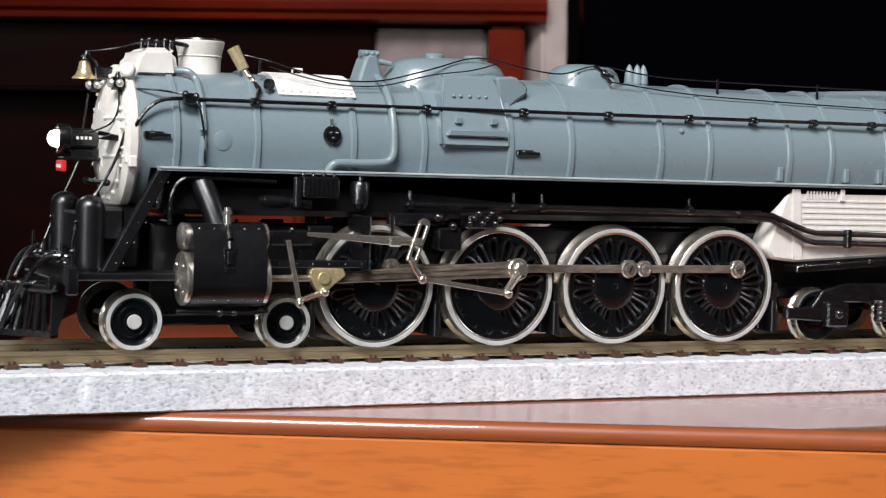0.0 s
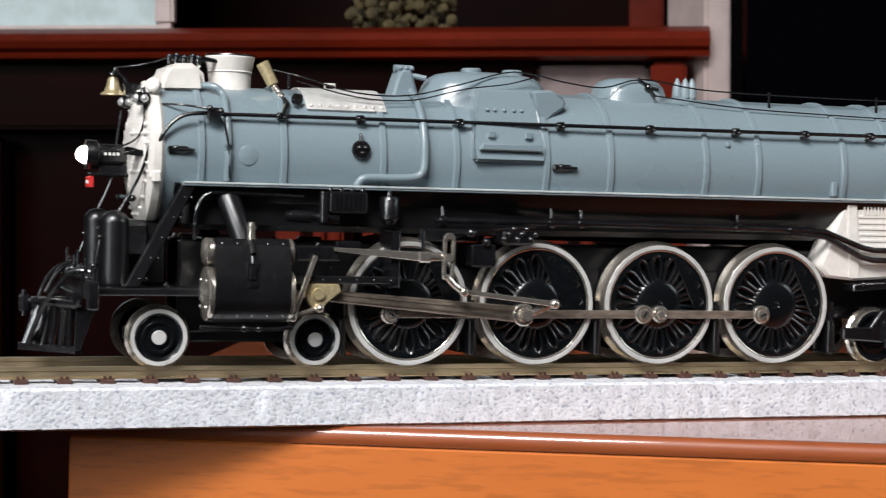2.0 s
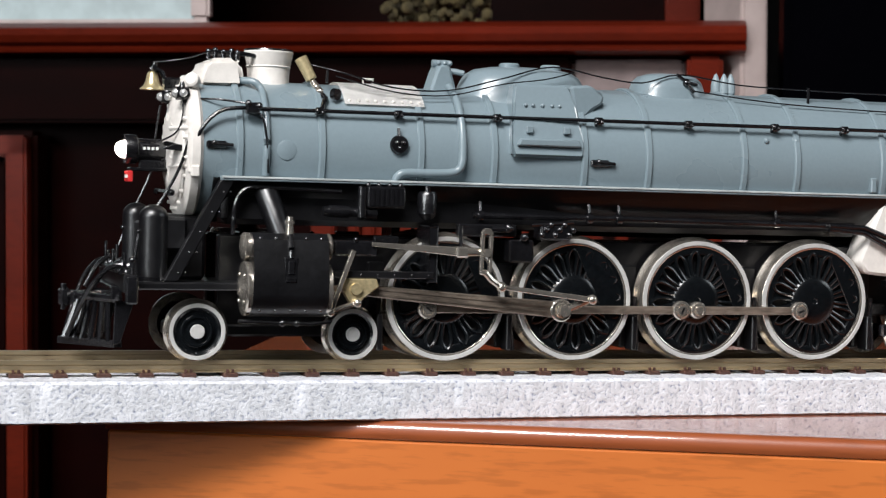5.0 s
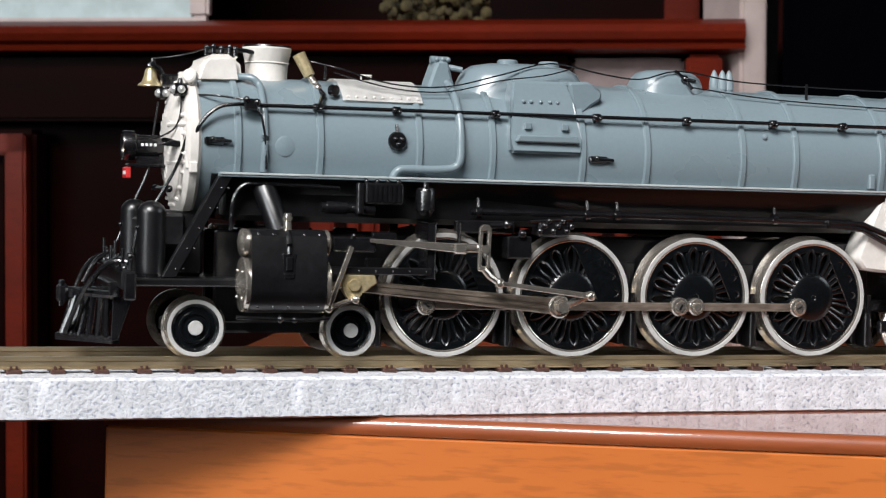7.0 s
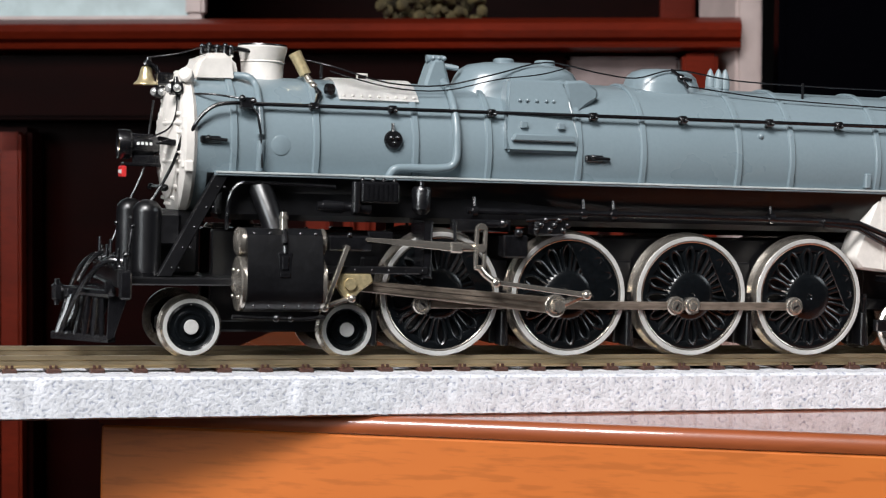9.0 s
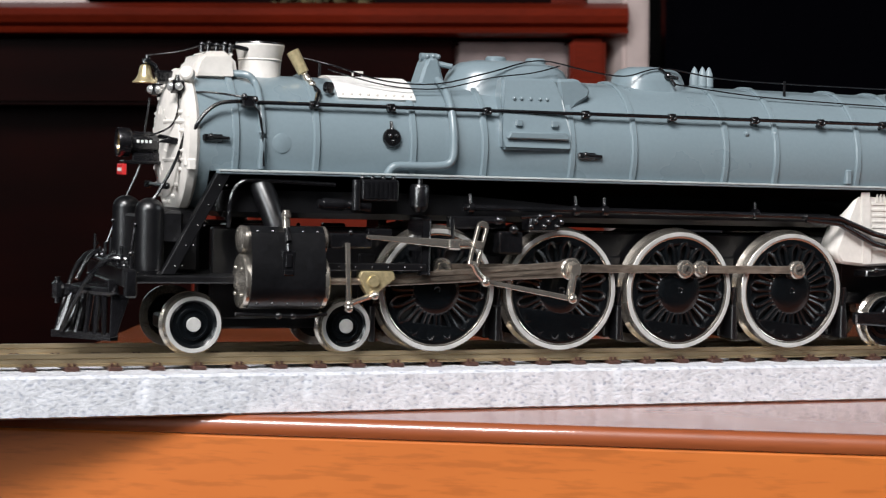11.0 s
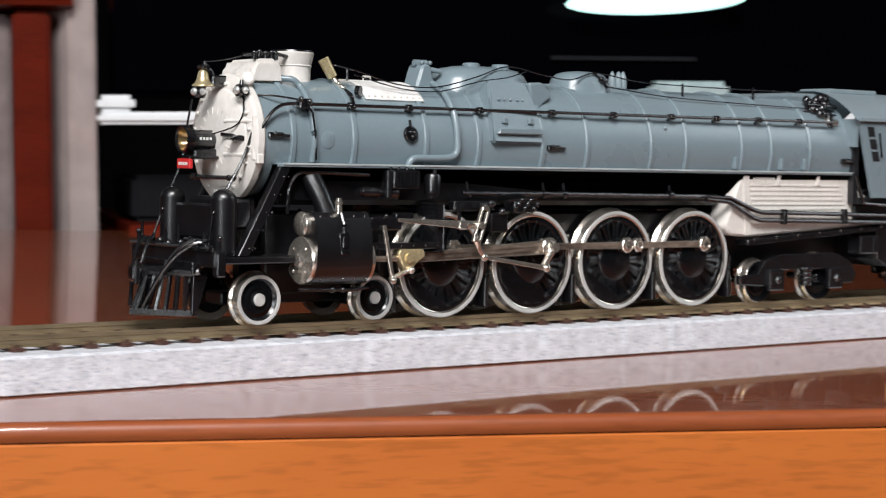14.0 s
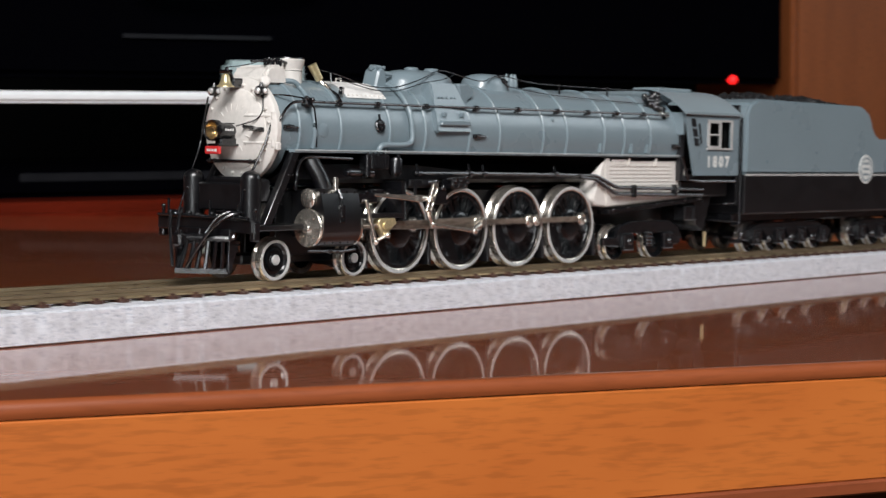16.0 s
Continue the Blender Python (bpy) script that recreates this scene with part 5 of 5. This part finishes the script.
# ---- the tender ----
def build_tender():
    tender = empty("model_tender", "blue-grey and black model tender with coal coupled behind the locomotive", "model tender")
    bm = bmesh.new()
    side = [(133.2, 39.9), (282.0, 39.9), (282.0, 52.0), (224.0, 52.5), (220.0, 55.0)] + [(209.0 + 9.5 * math.cos(a), 55.2 + 8.6 * math.sin(a)) for a in np.linspace(0.25, math.pi / 2, 8)] + [(140.0, 64.2), (135.6, 62.6), (133.6, 59.6)]
    prism(bm, side, -16.4, 16.4, 0.9, seg=2)
    body = part("tank_upper", bm, GREY, tender, "blue-grey upper tank side")
    bm = bmesh.new()
    box(bm, 133.0, 282.0, -16.35, 16.35, 27.2, 39.8, 0.4)
    part("tank_lower", bm, BLACK, tender, "black lower tank side")
    for f in (-1, 1):
        bm = bmesh.new()
        box(bm, 133.2, 282.0, f * 16.42 - 0.12, f * 16.42 + 0.12, 39.55, 40.15)
        part("white_line", bm, WHITE, tender, "thin white dividing line")
        bm = bmesh.new()
        lathe(bm, [(-0.1, 5.0), (0.12, 5.0), (0.14, 4.6), (0.14, 0)], (213.6, f * 16.45, 41.8), (0, f, 0), 40)
        badge = part("round_badge", bm, LETTER, tender, "pale oval badge with dark ring")
        bm = bmesh.new()
        lathe(bm, [(0.12, 4.3), (0.19, 4.3), (0.19, 3.6), (0.12, 3.6)], (213.6, f * 16.45, 41.8), (0, f, 0), 40, True)
        for k in range(3):
            box(bm, 211.4, 215.8, f * 16.58 - 0.05, f * 16.58 + 0.05, 39.6 + 1.9 * k, 40.4 + 1.9 * k)
        part("badge_mark", bm, GREY, badge)
        bm = bmesh.new()
        tube(bm, [(131.6, f * 15.6, 58.0), (131.6, f * 15.6, 18.0)], 0.45, 8)
        box(bm, 129.6, 133.0, f * 14.6 - 1.6, f * 14.6 + 1.6, 18.0, 19.2, 0.2)
        box(bm, 130.0, 133.0, f * 14.6 - 1.4, f * 14.6 + 1.4, 23.4, 24.4, 0.2)
        part("tender_steps", bm, IRON, tender)
    bm = bmesh.new()
    rng = random.Random(4)
    for i in range(520):
        x, y = rng.uniform(141, 207), rng.uniform(-12.5, 12.5)
        z = 63.6 + 2.6 * (1 - (y / 13) ** 2) * (0.6 + 0.4 * math.sin(x * 0.21)) * min(1, (208 - x) / 14)
        t = bmesh.new()
        bmesh.ops.create_icosphere(t, subdivisions=1, radius=rng.uniform(0.6, 1.3))
        for v in t.verts:
            v.co *= rng.uniform(0.75, 1.2)
        merge(bm, t, Matrix.Translation((x, y, z)))
    coal = part("coal_load", bm, COAL, tender, "heaped black coal", smooth=False)
    bm = bmesh.new()
    box(bm, 132.0, 133.4, -14.0, 14.0, 30.0, 62.0, 0.3)
    tender_front = part("tender_front", bm, BLACK, tender)
    for k in range(9):
        bm = bmesh.new()
        box(bm, 131.4, 132.2, -12 + 3 * k - 0.4, -12 + 3 * k + 0.4, 40.0, 60.0, 0.1)
        part("rib", bm, BLACK, tender_front)
    bm = bmesh.new()
    box(bm, 133.0, 282.0, -12.0, 12.0, 24.6, 27.2, 0.3)
    box(bm, 122.0, 134.0, -2.0, 2.0, 23.0, 26.0, 0.3)
    part("tender_frame", bm, IRON, tender)
    for x0 in (146.0, 217.5):
        for f in (-1, 1):
            bm = bmesh.new()
            prism(bm, [(x0 - 7.5, 18.6), (x0 - 7.5, 21.4), (x0 + 4, 24.2), (x0 + 40, 24.2), (x0 + 51.0, 21.4), (x0 + 51.0, 18.6), (x0 + 44, 18.0), (x0, 18.0)], f * 12.4, f * 11.2, 0.4)
            frame_side = part("bogie_frame", bm, IRON, tender)
            for k in range(4):
                bm = bmesh.new()
                x = x0 + 14.5 * k
                box(bm, x - 2.4, x + 2.4, f * 13.0 - 1.2, f * 13.0 + 1.2, 17.0, 22.2, 0.4)
                cyl(bm, (x, f * 14.0, 19.4), (x, f * 14.9, 19.4), 1.6, 1.4, 14)
                part("axle_box", bm, IRON, frame_side)
            for k in range(3):
                bm = bmesh.new()
                x = x0 + 7.25 + 14.5 * k
                for j in range(5):
                    box(bm, x - 4.0 + 0.6 * j, x + 4.0 - 0.6 * j, f * 13.0 - 0.8, f * 13.0 + 0.8, 21.6 - 0.6 * j, 22.1 - 0.6 * j)
                ball(bm, (x, f * 13.4, 18.8), 1.2, 10)
                part("leaf_spring", bm, IRON, frame_side)
    return tender


# ---- the room behind: furniture stands slightly out of level with the table ----
ROOM_Y = 0.60
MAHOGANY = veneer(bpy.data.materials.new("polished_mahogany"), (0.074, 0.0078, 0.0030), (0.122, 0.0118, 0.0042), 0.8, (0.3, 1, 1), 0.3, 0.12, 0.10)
# near-black wood: the dimness behind and between the parts is put into its colour
SHADED_WOOD = veneer(bpy.data.materials.new("wood_with_shade_in_colour"), (0.0036, 0.0005, 0.0004), (0.0075, 0.0009, 0.0006), 0.8, (0.3, 1, 1), 0.4, 0.0, 0.02)
LIGHTWOOD = veneer(bpy.data.materials.new("orange_brown_wood"), (0.16, 0.045, 0.012), (0.22, 0.065, 0.018), 0.8, (1, 1, 0.2), 0.45, 0.3)
WALL = material("dark_wall_paint", (0.006, 0.006, 0.007), 0.8, grain=0.1, scale=60, wear=0.1, wear_scale=3)
SCREEN = material("black_glass", (0.0008, 0.0008, 0.0014), 0.2, grain=0.02, scale=40, wear=0.02, spec=0.015)
PALE = material("pale_painted_post", (0.46, 0.38, 0.36), 0.6, grain=0.05, scale=60, wear=0.06, wear_scale=9)
# grey-brown that paints the pale reflection on the glossy mahogany end door
SHEEN = material("mahogany_sheen_grey", (0.20, 0.155, 0.15), 0.35, grain=0.05, scale=60)
GLOSS_WHITE = material("white_gloss_paint", (0.85, 0.87, 0.88), 0.4, grain=0.02, scale=60, wear=0.03, wear_scale=9)
CYAN = material("pale_cyan_plastic", (0.42, 0.52, 0.53), 0.45, grain=0.03, scale=60)
DIM = material("dim_grey_print", (0.013, 0.0135, 0.0155), 0.9, grain=0.05, scale=60, spec=0.02)
OCHRE = material("ochre_cloth", (0.075, 0.058, 0.022), 0.8, grain=0.3, scale=120)
_axis = Vector((0.475, 0.91, 0.096))
TILT = Matrix.Translation((-0.121, -0.311, 0.044)) @ Matrix.Rotation(radians(-1.4), 4, _axis) @ Matrix.Translation((0.121, 0.311, -0.044))
WALL_TURN = TILT @ Matrix.Translation((0.367, 0.60, 0)) @ Matrix.Rotation(radians(-22), 4, "Z")
TURN = TILT @ Matrix.Translation((0.346, ROOM_Y, 0)) @ Matrix.Rotation(radians(-22), 4, "Z")


def solid(name, spans, mat, label="", category="", parent=None, bevel=0.0, kind="", seg=2, at=None):
    """A block or several, in metres."""
    bm = bmesh.new()
    for s in spans:
        box(bm, *s, bevel, None, seg)
    ob = part(name, bm, mat, parent, label if parent else "", unit=1.0)
    if parent is None:
        if at is not None:
            ob.matrix_world = at
        tagged(ob, label, category, "", kind)
    return ob


def build_room():
    # the cabinet stands askew: its right-hand end is nearest; along its front x runs from there to minus
    cab = empty("cabinet", "polished mahogany cabinet with moulded doors behind the table", "cabinet")
    cab.matrix_world = TURN
    solid("carcass", [(-1.2, -0.004, 0.03, 0.40, -0.70, 0.123)], SHADED_WOOD, parent=cab, bevel=0.003)
    bm = bmesh.new()
    prof = [(0.40, 0.1245), (-0.005, 0.1245), (-0.010, 0.1255), (-0.011, 0.1275), (-0.008, 0.129), (-0.012, 0.131), (-0.014, 0.135), (-0.012, 0.139), (-0.005, 0.1425), (0.40, 0.143)]
    a = [bm.verts.new((-1.2, p, z)) for p, z in prof]
    b = [bm.verts.new((-0.002, p, z)) for p, z in prof]
    for i in range(len(prof)):
        j = (i + 1) % len(prof)
        bm.faces.new((a[i], a[j], b[j], b[i]))
    bm.faces.new(a[::-1])
    bm.faces.new(b)
    part("shelf_nosing", bm, MAHOGANY, cab, "rounded glossy mahogany shelf edge", unit=1.0)
    solid("stile", [(-0.034, -0.014, -0.004, 0.03, -0.70, 0.123)], MAHOGANY, parent=cab, bevel=0.002)
    end = solid("end_door", [(-0.098, -0.0345, 0.010, 0.03, -0.70, 0.122)], SHEEN, "mahogany end door with stepped moulding, its pale sheen put into the colour", parent=cab, bevel=0.002)
    # every second moulding step has the shade of a recess in its colour
    for xb, zb, dy, m in ((-0.052, 0.079, 0.008, MAHOGANY), (-0.059, 0.072, 0.004, SHADED_WOOD), (-0.066, 0.065, 0.010, MAHOGANY), (-0.073, 0.058, 0.005, SHADED_WOOD)):
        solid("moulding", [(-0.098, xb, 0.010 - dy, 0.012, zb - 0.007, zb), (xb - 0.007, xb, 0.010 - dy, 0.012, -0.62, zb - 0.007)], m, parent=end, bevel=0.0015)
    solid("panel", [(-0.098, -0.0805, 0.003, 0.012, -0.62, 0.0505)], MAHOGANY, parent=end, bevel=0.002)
    solid("rail", [(-1.2, -0.098, 0.004, 0.03, 0.086, 0.123)], SHADED_WOOD, parent=cab, bevel=0.002)
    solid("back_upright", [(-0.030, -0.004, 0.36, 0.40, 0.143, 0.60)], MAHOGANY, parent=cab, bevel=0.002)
    solid("back_board", [(-1.2, -0.030, 0.385, 0.40, 0.143, 0.60)], SHADED_WOOD, parent=cab)
    # the left door and the set-back mouldings have shade put into their colour
    for x0, x1, wood in ((-0.246, -0.0985, MAHOGANY), (-0.62, -0.405, SHADED_WOOD)):
        top = 0.081
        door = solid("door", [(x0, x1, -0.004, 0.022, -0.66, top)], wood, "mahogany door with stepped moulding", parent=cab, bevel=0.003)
        for ins, dy, m in ((0.003, 0.010, MAHOGANY), (0.016, 0.004, SHADED_WOOD), (0.023, 0.011, MAHOGANY), (0.031, 0.006, wood)):
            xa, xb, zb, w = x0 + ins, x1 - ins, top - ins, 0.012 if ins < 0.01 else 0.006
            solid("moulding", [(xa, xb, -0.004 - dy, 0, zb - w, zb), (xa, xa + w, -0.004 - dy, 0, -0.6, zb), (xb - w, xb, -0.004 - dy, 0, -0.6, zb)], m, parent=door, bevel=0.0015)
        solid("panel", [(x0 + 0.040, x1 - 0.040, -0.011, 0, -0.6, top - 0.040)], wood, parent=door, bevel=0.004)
    # things on the shelf
    frame_thing = solid("picture_frame", [(-0.80, -0.326, 0.10, 0.112, 0.1431, 0.155), (-0.338, -0.326, 0.10, 0.112, 0.155, 0.40), (-0.80, -0.788, 0.10, 0.112, 0.155, 0.40), (-0.80, -0.326, 0.10, 0.112, 0.40, 0.412)],
                        PALE, "pale picture frame standing on the cabinet shelf", "picture frame", bevel=0.002, at=TURN)
    solid("picture", [(-0.789, -0.337, 0.104, 0.110, 0.154, 0.401)], CYAN, "pale grey-blue print", parent=frame_thing)
    bm = bmesh.new()
    for k in range(190):
        rng = random.Random(k)
        ball(bm, (-0.182 + rng.uniform(-0.032, 0.032), 0.10 + rng.uniform(-0.02, 0.02), 0.1485 + rng.uniform(0.0, 0.026)), rng.uniform(0.0018, 0.0042), 6)
    cloth = part("dried_bouquet", bm, OCHRE, None, unit=1.0)
    cloth.matrix_world = TURN
    tagged(cloth, "dusty ochre dried flowers lying on the cabinet shelf", "flowers")
    y = ROOM_Y
    solid("wall_post", [(0.3420, 0.3585, y + 0.0, y + 0.05, -0.75, 1.5)], PALE, "pale painted wall post beside the cabinet", "post", bevel=0.002, at=TILT)
    at = WALL_TURN
    screen = solid("television", [(0.0, 0.7185, -0.012, 0.02, 0.0765, 0.80)], SCREEN, "large black television screen, switched off", "television", bevel=0.004, at=at)
    solid("media_shelf", [(-0.010, 0.45, -0.030, -0.013, 0.0618, 0.0684)], GLOSS_WHITE, "white-edged shelf under the television", "shelf", bevel=0.002, at=at)
    unit = empty("media_unit", "polished mahogany media unit under the dark television", "media unit")
    unit.matrix_world = at
    solid("unit_top", [(0.0, 0.7185, -0.035, 0.30, -0.0148, 0.0073)], MAHOGANY, parent=unit, bevel=0.006)
    # the gap under the top is coloured as dark as its shade
    solid("unit_recess", [(0.0, 0.7185, -0.01, 0.30, -0.0178, -0.0148)], SHADED_WOOD, parent=unit)
    solid("unit_body", [(0.0, 0.7185, -0.030, 0.30, -0.74, -0.0178)], MAHOGANY, parent=unit, bevel=0.003)
    player = solid("player", [(0.14, 0.52, 0.03, 0.17, 0.0075, 0.0288)], SCREEN, "flat black disc player on the media unit", "player", bevel=0.003, at=at)
    solid("disc_tray", [(0.20, 0.33, 0.0285, 0.031, 0.0168, 0.0218)], DIM, parent=player, bevel=0.0005)
    solid("player_button", [(0.44, 0.452, 0.0285, 0.031, 0.0158, 0.0218)], CYAN, parent=player, bevel=0.0005)
    solid("set_top_box", [(0.012, 0.125, 0.02, 0.14, 0.0075, 0.0338)], DIM, "dim grey set-top box on the media unit", "set-top box", bevel=0.003, at=at)
    solid("remote_control", [(-0.010, 0.010, -0.028, -0.015, 0.0686, 0.0775)], GLOSS_WHITE, "small white block on the shelf end", "remote control", bevel=0.0025, at=at)
    solid("cable_box", [(0.308, 0.356, -0.028, -0.0145, 0.0686, 0.0868)], CYAN, "small pale cyan box on the white-edged shelf", "box", bevel=0.003, at=at)
    solid("screen_mark", [(0.250, 0.340, -0.0145, -0.0115, 0.0992, 0.1015)], DIM, "faint grey maker's bar", parent=screen)
    bm = bmesh.new()
    ball(bm, (0.6755, -0.0115, 0.0792), 0.0033, 12)
    part("standby_light", bm, glow("red_standby_glow", (1.0, 0.015, 0.015), 1.6), screen, "glowing red standby light", unit=1.0)
    solid("door_frame", [(0.7207, 0.7514, -0.02, 0.10, -0.75, 1.6)], LIGHTWOOD, "orange-brown wooden door frame", "door frame", bevel=0.004, at=at)
    solid("door_leaf", [(0.7534, 1.5, 0.03, 0.07, -0.75, 1.6)], LIGHTWOOD, "orange-brown wooden door, closed", "door", bevel=0.003, at=at)
    # glowing flattened ball in place of a strip lamp's reflection in the screen
    bm = bmesh.new()
    t = bmesh.new()
    bmesh.ops.create_uvsphere(t, u_segments=24, v_segments=12, radius=1.0)
    for v in t.verts:
        v.co = Vector((v.co.x * 0.056, v.co.y * 0.012, v.co.z * 0.0075))
    merge(bm, t, WALL_TURN @ Matrix.Translation((0.309, -0.03, 0.1325)) @ Matrix.Rotation(radians(-3), 4, "Y"))
    # room shell
    for name, s, mt in (("floor", (-3.0, 3.2, -2.2, 1.6, -0.80, -0.76), SHADED_WOOD), ("ceiling", (-3.0, 3.2, -2.2, 1.6, 1.75, 1.80), WALL),
                        ("wall_back", (-3.0, 3.2, 1.6, 1.7, -0.76, 1.75), WALL), ("wall_left", (-3.1, -3.0, -2.2, 1.6, -0.76, 1.75), WALL),
                        ("wall_right", (3.2, 3.3, -2.2, 1.6, -0.76, 1.75), WALL), ("wall_front", (-3.0, 3.2, -2.3, -2.2, -0.76, 1.75), WALL)):
        b2 = bmesh.new()
        box(b2, *s)
        ob = part(name, b2, mt, None, unit=1.0)
        tagged(ob, "dark " + name.split("_")[0] + " of the dim room", name.split("_")[0], "", "structure")
    bm2 = part("strip_lamp", bm, glow("cool_white_glow", (0.62, 1.0, 0.93), 1.5), None, unit=1.0)
    tagged(bm2, "cool white glowing body standing in for a lamp's reflection in the dark screen", "lamp")


# ---- build and move ----
build_table()
build_track()
LOCO = build_locomotive()
TENDER = build_tender()
DRIVERS, SMALLS, TENDER_WHEELS = [], [], []
for side_y, is_near in ((-10.4, True), (10.4, False)):
    for x in (-24.2, 0.0, 24.2, 48.4):
        DRIVERS.append((wheel_driver(LOCO, x, is_near), x, side_y, 0 if is_near else 90))
    for x, r in ((-67.9, 4.95), (-40.9, 4.55)):
        SMALLS.append((wheel_small(LOCO, r, is_near), x, side_y, r))
    for x, r in ((70.4, 5.0), (91.4, 5.6)):
        SMALLS.append((wheel_small(LOCO, r, is_near, face=WHEEL, name="trailing_wheel"), x, side_y, r))
    for x0 in (146.0, 217.5):
        for k in range(4):
            TENDER_WHEELS.append((wheel_small(TENDER, 4.9, is_near, face=WHEEL, name="tender_wheel"), x0 + 14.5 * k, side_y, 4.9))
GEAR = [(build_gear(LOCO, -1), -1, 0), (build_gear(LOCO, 1), 1, 90)]
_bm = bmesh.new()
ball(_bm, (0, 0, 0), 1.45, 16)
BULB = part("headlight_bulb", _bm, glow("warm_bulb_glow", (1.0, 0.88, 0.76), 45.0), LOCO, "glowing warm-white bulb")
build_room()

# seconds, way of the locomotive along the rail in millimetres, turn of the crank in degrees
RUN = [(0, 26.0, 55.4), (0.5, 16.6, 110.8), (1, 8.4, 160), (1.3, 3.0, 190), (1.6, 0.2, 206), (1.8, 0, 206), (9.3, 0, 206), (9.7, 1.6, 198), (10, 5.0, 181), (10.5, 13.6, 139),
       (11, 26, 83), (11.5, 40.4, 11.7), (12, 56.3, -86.4), (12.5, 76.7, -184.2), (13, 100.8, -321.1), (13.5, 128.1, -473.2), (14, 161.3, -663.8), (14.5, 194.7, -826.2), (15, 229.7, -1039.8), (15.5, 264.2, -1198.6), (16, 299.6, -1415.6)]


def glide(t, col):
    """Smooth reading of one column of RUN that never overshoots."""
    ts, vs = [r[0] for r in RUN], [r[col] for r in RUN]
    d = [(vs[i + 1] - vs[i]) / (ts[i + 1] - ts[i]) for i in range(len(ts) - 1)]
    m = [d[0]] + [0 if d[i - 1] * d[i] <= 0 else 2 * d[i - 1] * d[i] / (d[i - 1] + d[i]) for i in range(1, len(d))] + [d[-1]]
    i = max(0, min(len(d) - 1, sum(1 for a in ts[1:-1] if a <= t)))
    h = ts[i + 1] - ts[i]
    u = (t - ts[i]) / h
    return (vs[i] * (1 + 2 * u) * (1 - u) ** 2 + h * m[i] * u * (1 - u) ** 2 + vs[i + 1] * u * u * (3 - 2 * u) - h * m[i + 1] * u * u * (1 - u))


def gear_pose(turn, f, ahead):
    """Places of the rods for a crank turn in degrees; x and z in millimetres, lean in degrees."""
    a = radians(turn + ahead)
    px, pz = PIN_R * math.cos(a), PIN_R * math.sin(a)
    cx = px - math.sqrt(ROD_L ** 2 - (CROSS_Z - AXLE_Z - pz) ** 2)
    out = {"side": (px, AXLE_Z + pz, 0.0), "cross": (cx, CROSS_Z, 0.0)}
    out["main"] = (cx, CROSS_Z, math.degrees(math.atan2(AXLE_Z + pz - CROSS_Z, px - cx)))
    out["crank"] = (0.0, AXLE_Z, turn + ahead)
    e = a + radians(ECC_TURN)
    ex, ez = ECC_R * math.cos(e), AXLE_Z + ECC_R * math.sin(e)
    dx, dz = ex - LINK[0], ez - LINK[1]
    dist = math.hypot(dx, dz)
    k = (LINK_ARM ** 2 - ECC_ROD ** 2 + dist ** 2) / (2 * dist)
    h = math.sqrt(max(0.0, LINK_ARM ** 2 - k * k))
    fx, fz = LINK[0] + k * dx / dist + h * dz / dist, LINK[1] + k * dz / dist - h * dx / dist
    out["ecc"] = (fx, fz, math.degrees(math.atan2(ez - fz, ex - fx)))
    lean = math.degrees(math.atan2(fz - LINK[1], fx - LINK[0])) - (28.9 - 90)
    out["link"] = (LINK[0], LINK[1], lean)
    bx = cx - 4.6 - COMBO_TOP[0]
    out["combo"] = (COMBO_TOP[0], COMBO_TOP[1], math.degrees(math.asin(max(-1, min(1, bx / COMBO_L)))))
    return out


def motions():
    times = [0.0] + [round(0.1 * i, 1) for i in range(1, 20)] + [9.3] + [round(9.4 + 0.1 * i, 1) for i in range(67)]
    way = {t: glide(t, 1) for t in times}
    turn = {t: glide(t, 2) for t in times}
    for thing in (LOCO, TENDER):
        walk(thing, [(t, pose(way[t] * MM, 0, 0)) for t in times])
    for wheel, x, y, ahead in DRIVERS:
        walk(wheel, [(t, pose(x * MM, y * MM, AXLE_Z * MM, 0, -(turn[t] + ahead), 0)) for t in times])
    for wheel, x, y, r in SMALLS + TENDER_WHEELS:
        walk(wheel, [(t, pose(x * MM, y * MM, (RAIL_TOP + r) * MM, 0, math.degrees(way[t] / r), 0)) for t in times])
    for parts, f, ahead in GEAR:
        for key, ob in parts.items():
            rows = []
            for t in times:
                x, z, lean = gear_pose(turn[t], f, ahead)[key]
                rows.append((t, pose(x * MM, 0, z * MM, 0, -lean, 0)))
            walk(ob, rows)
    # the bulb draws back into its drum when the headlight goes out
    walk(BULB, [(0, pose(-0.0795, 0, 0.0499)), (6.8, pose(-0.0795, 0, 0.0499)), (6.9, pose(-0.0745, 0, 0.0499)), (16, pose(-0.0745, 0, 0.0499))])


motions()
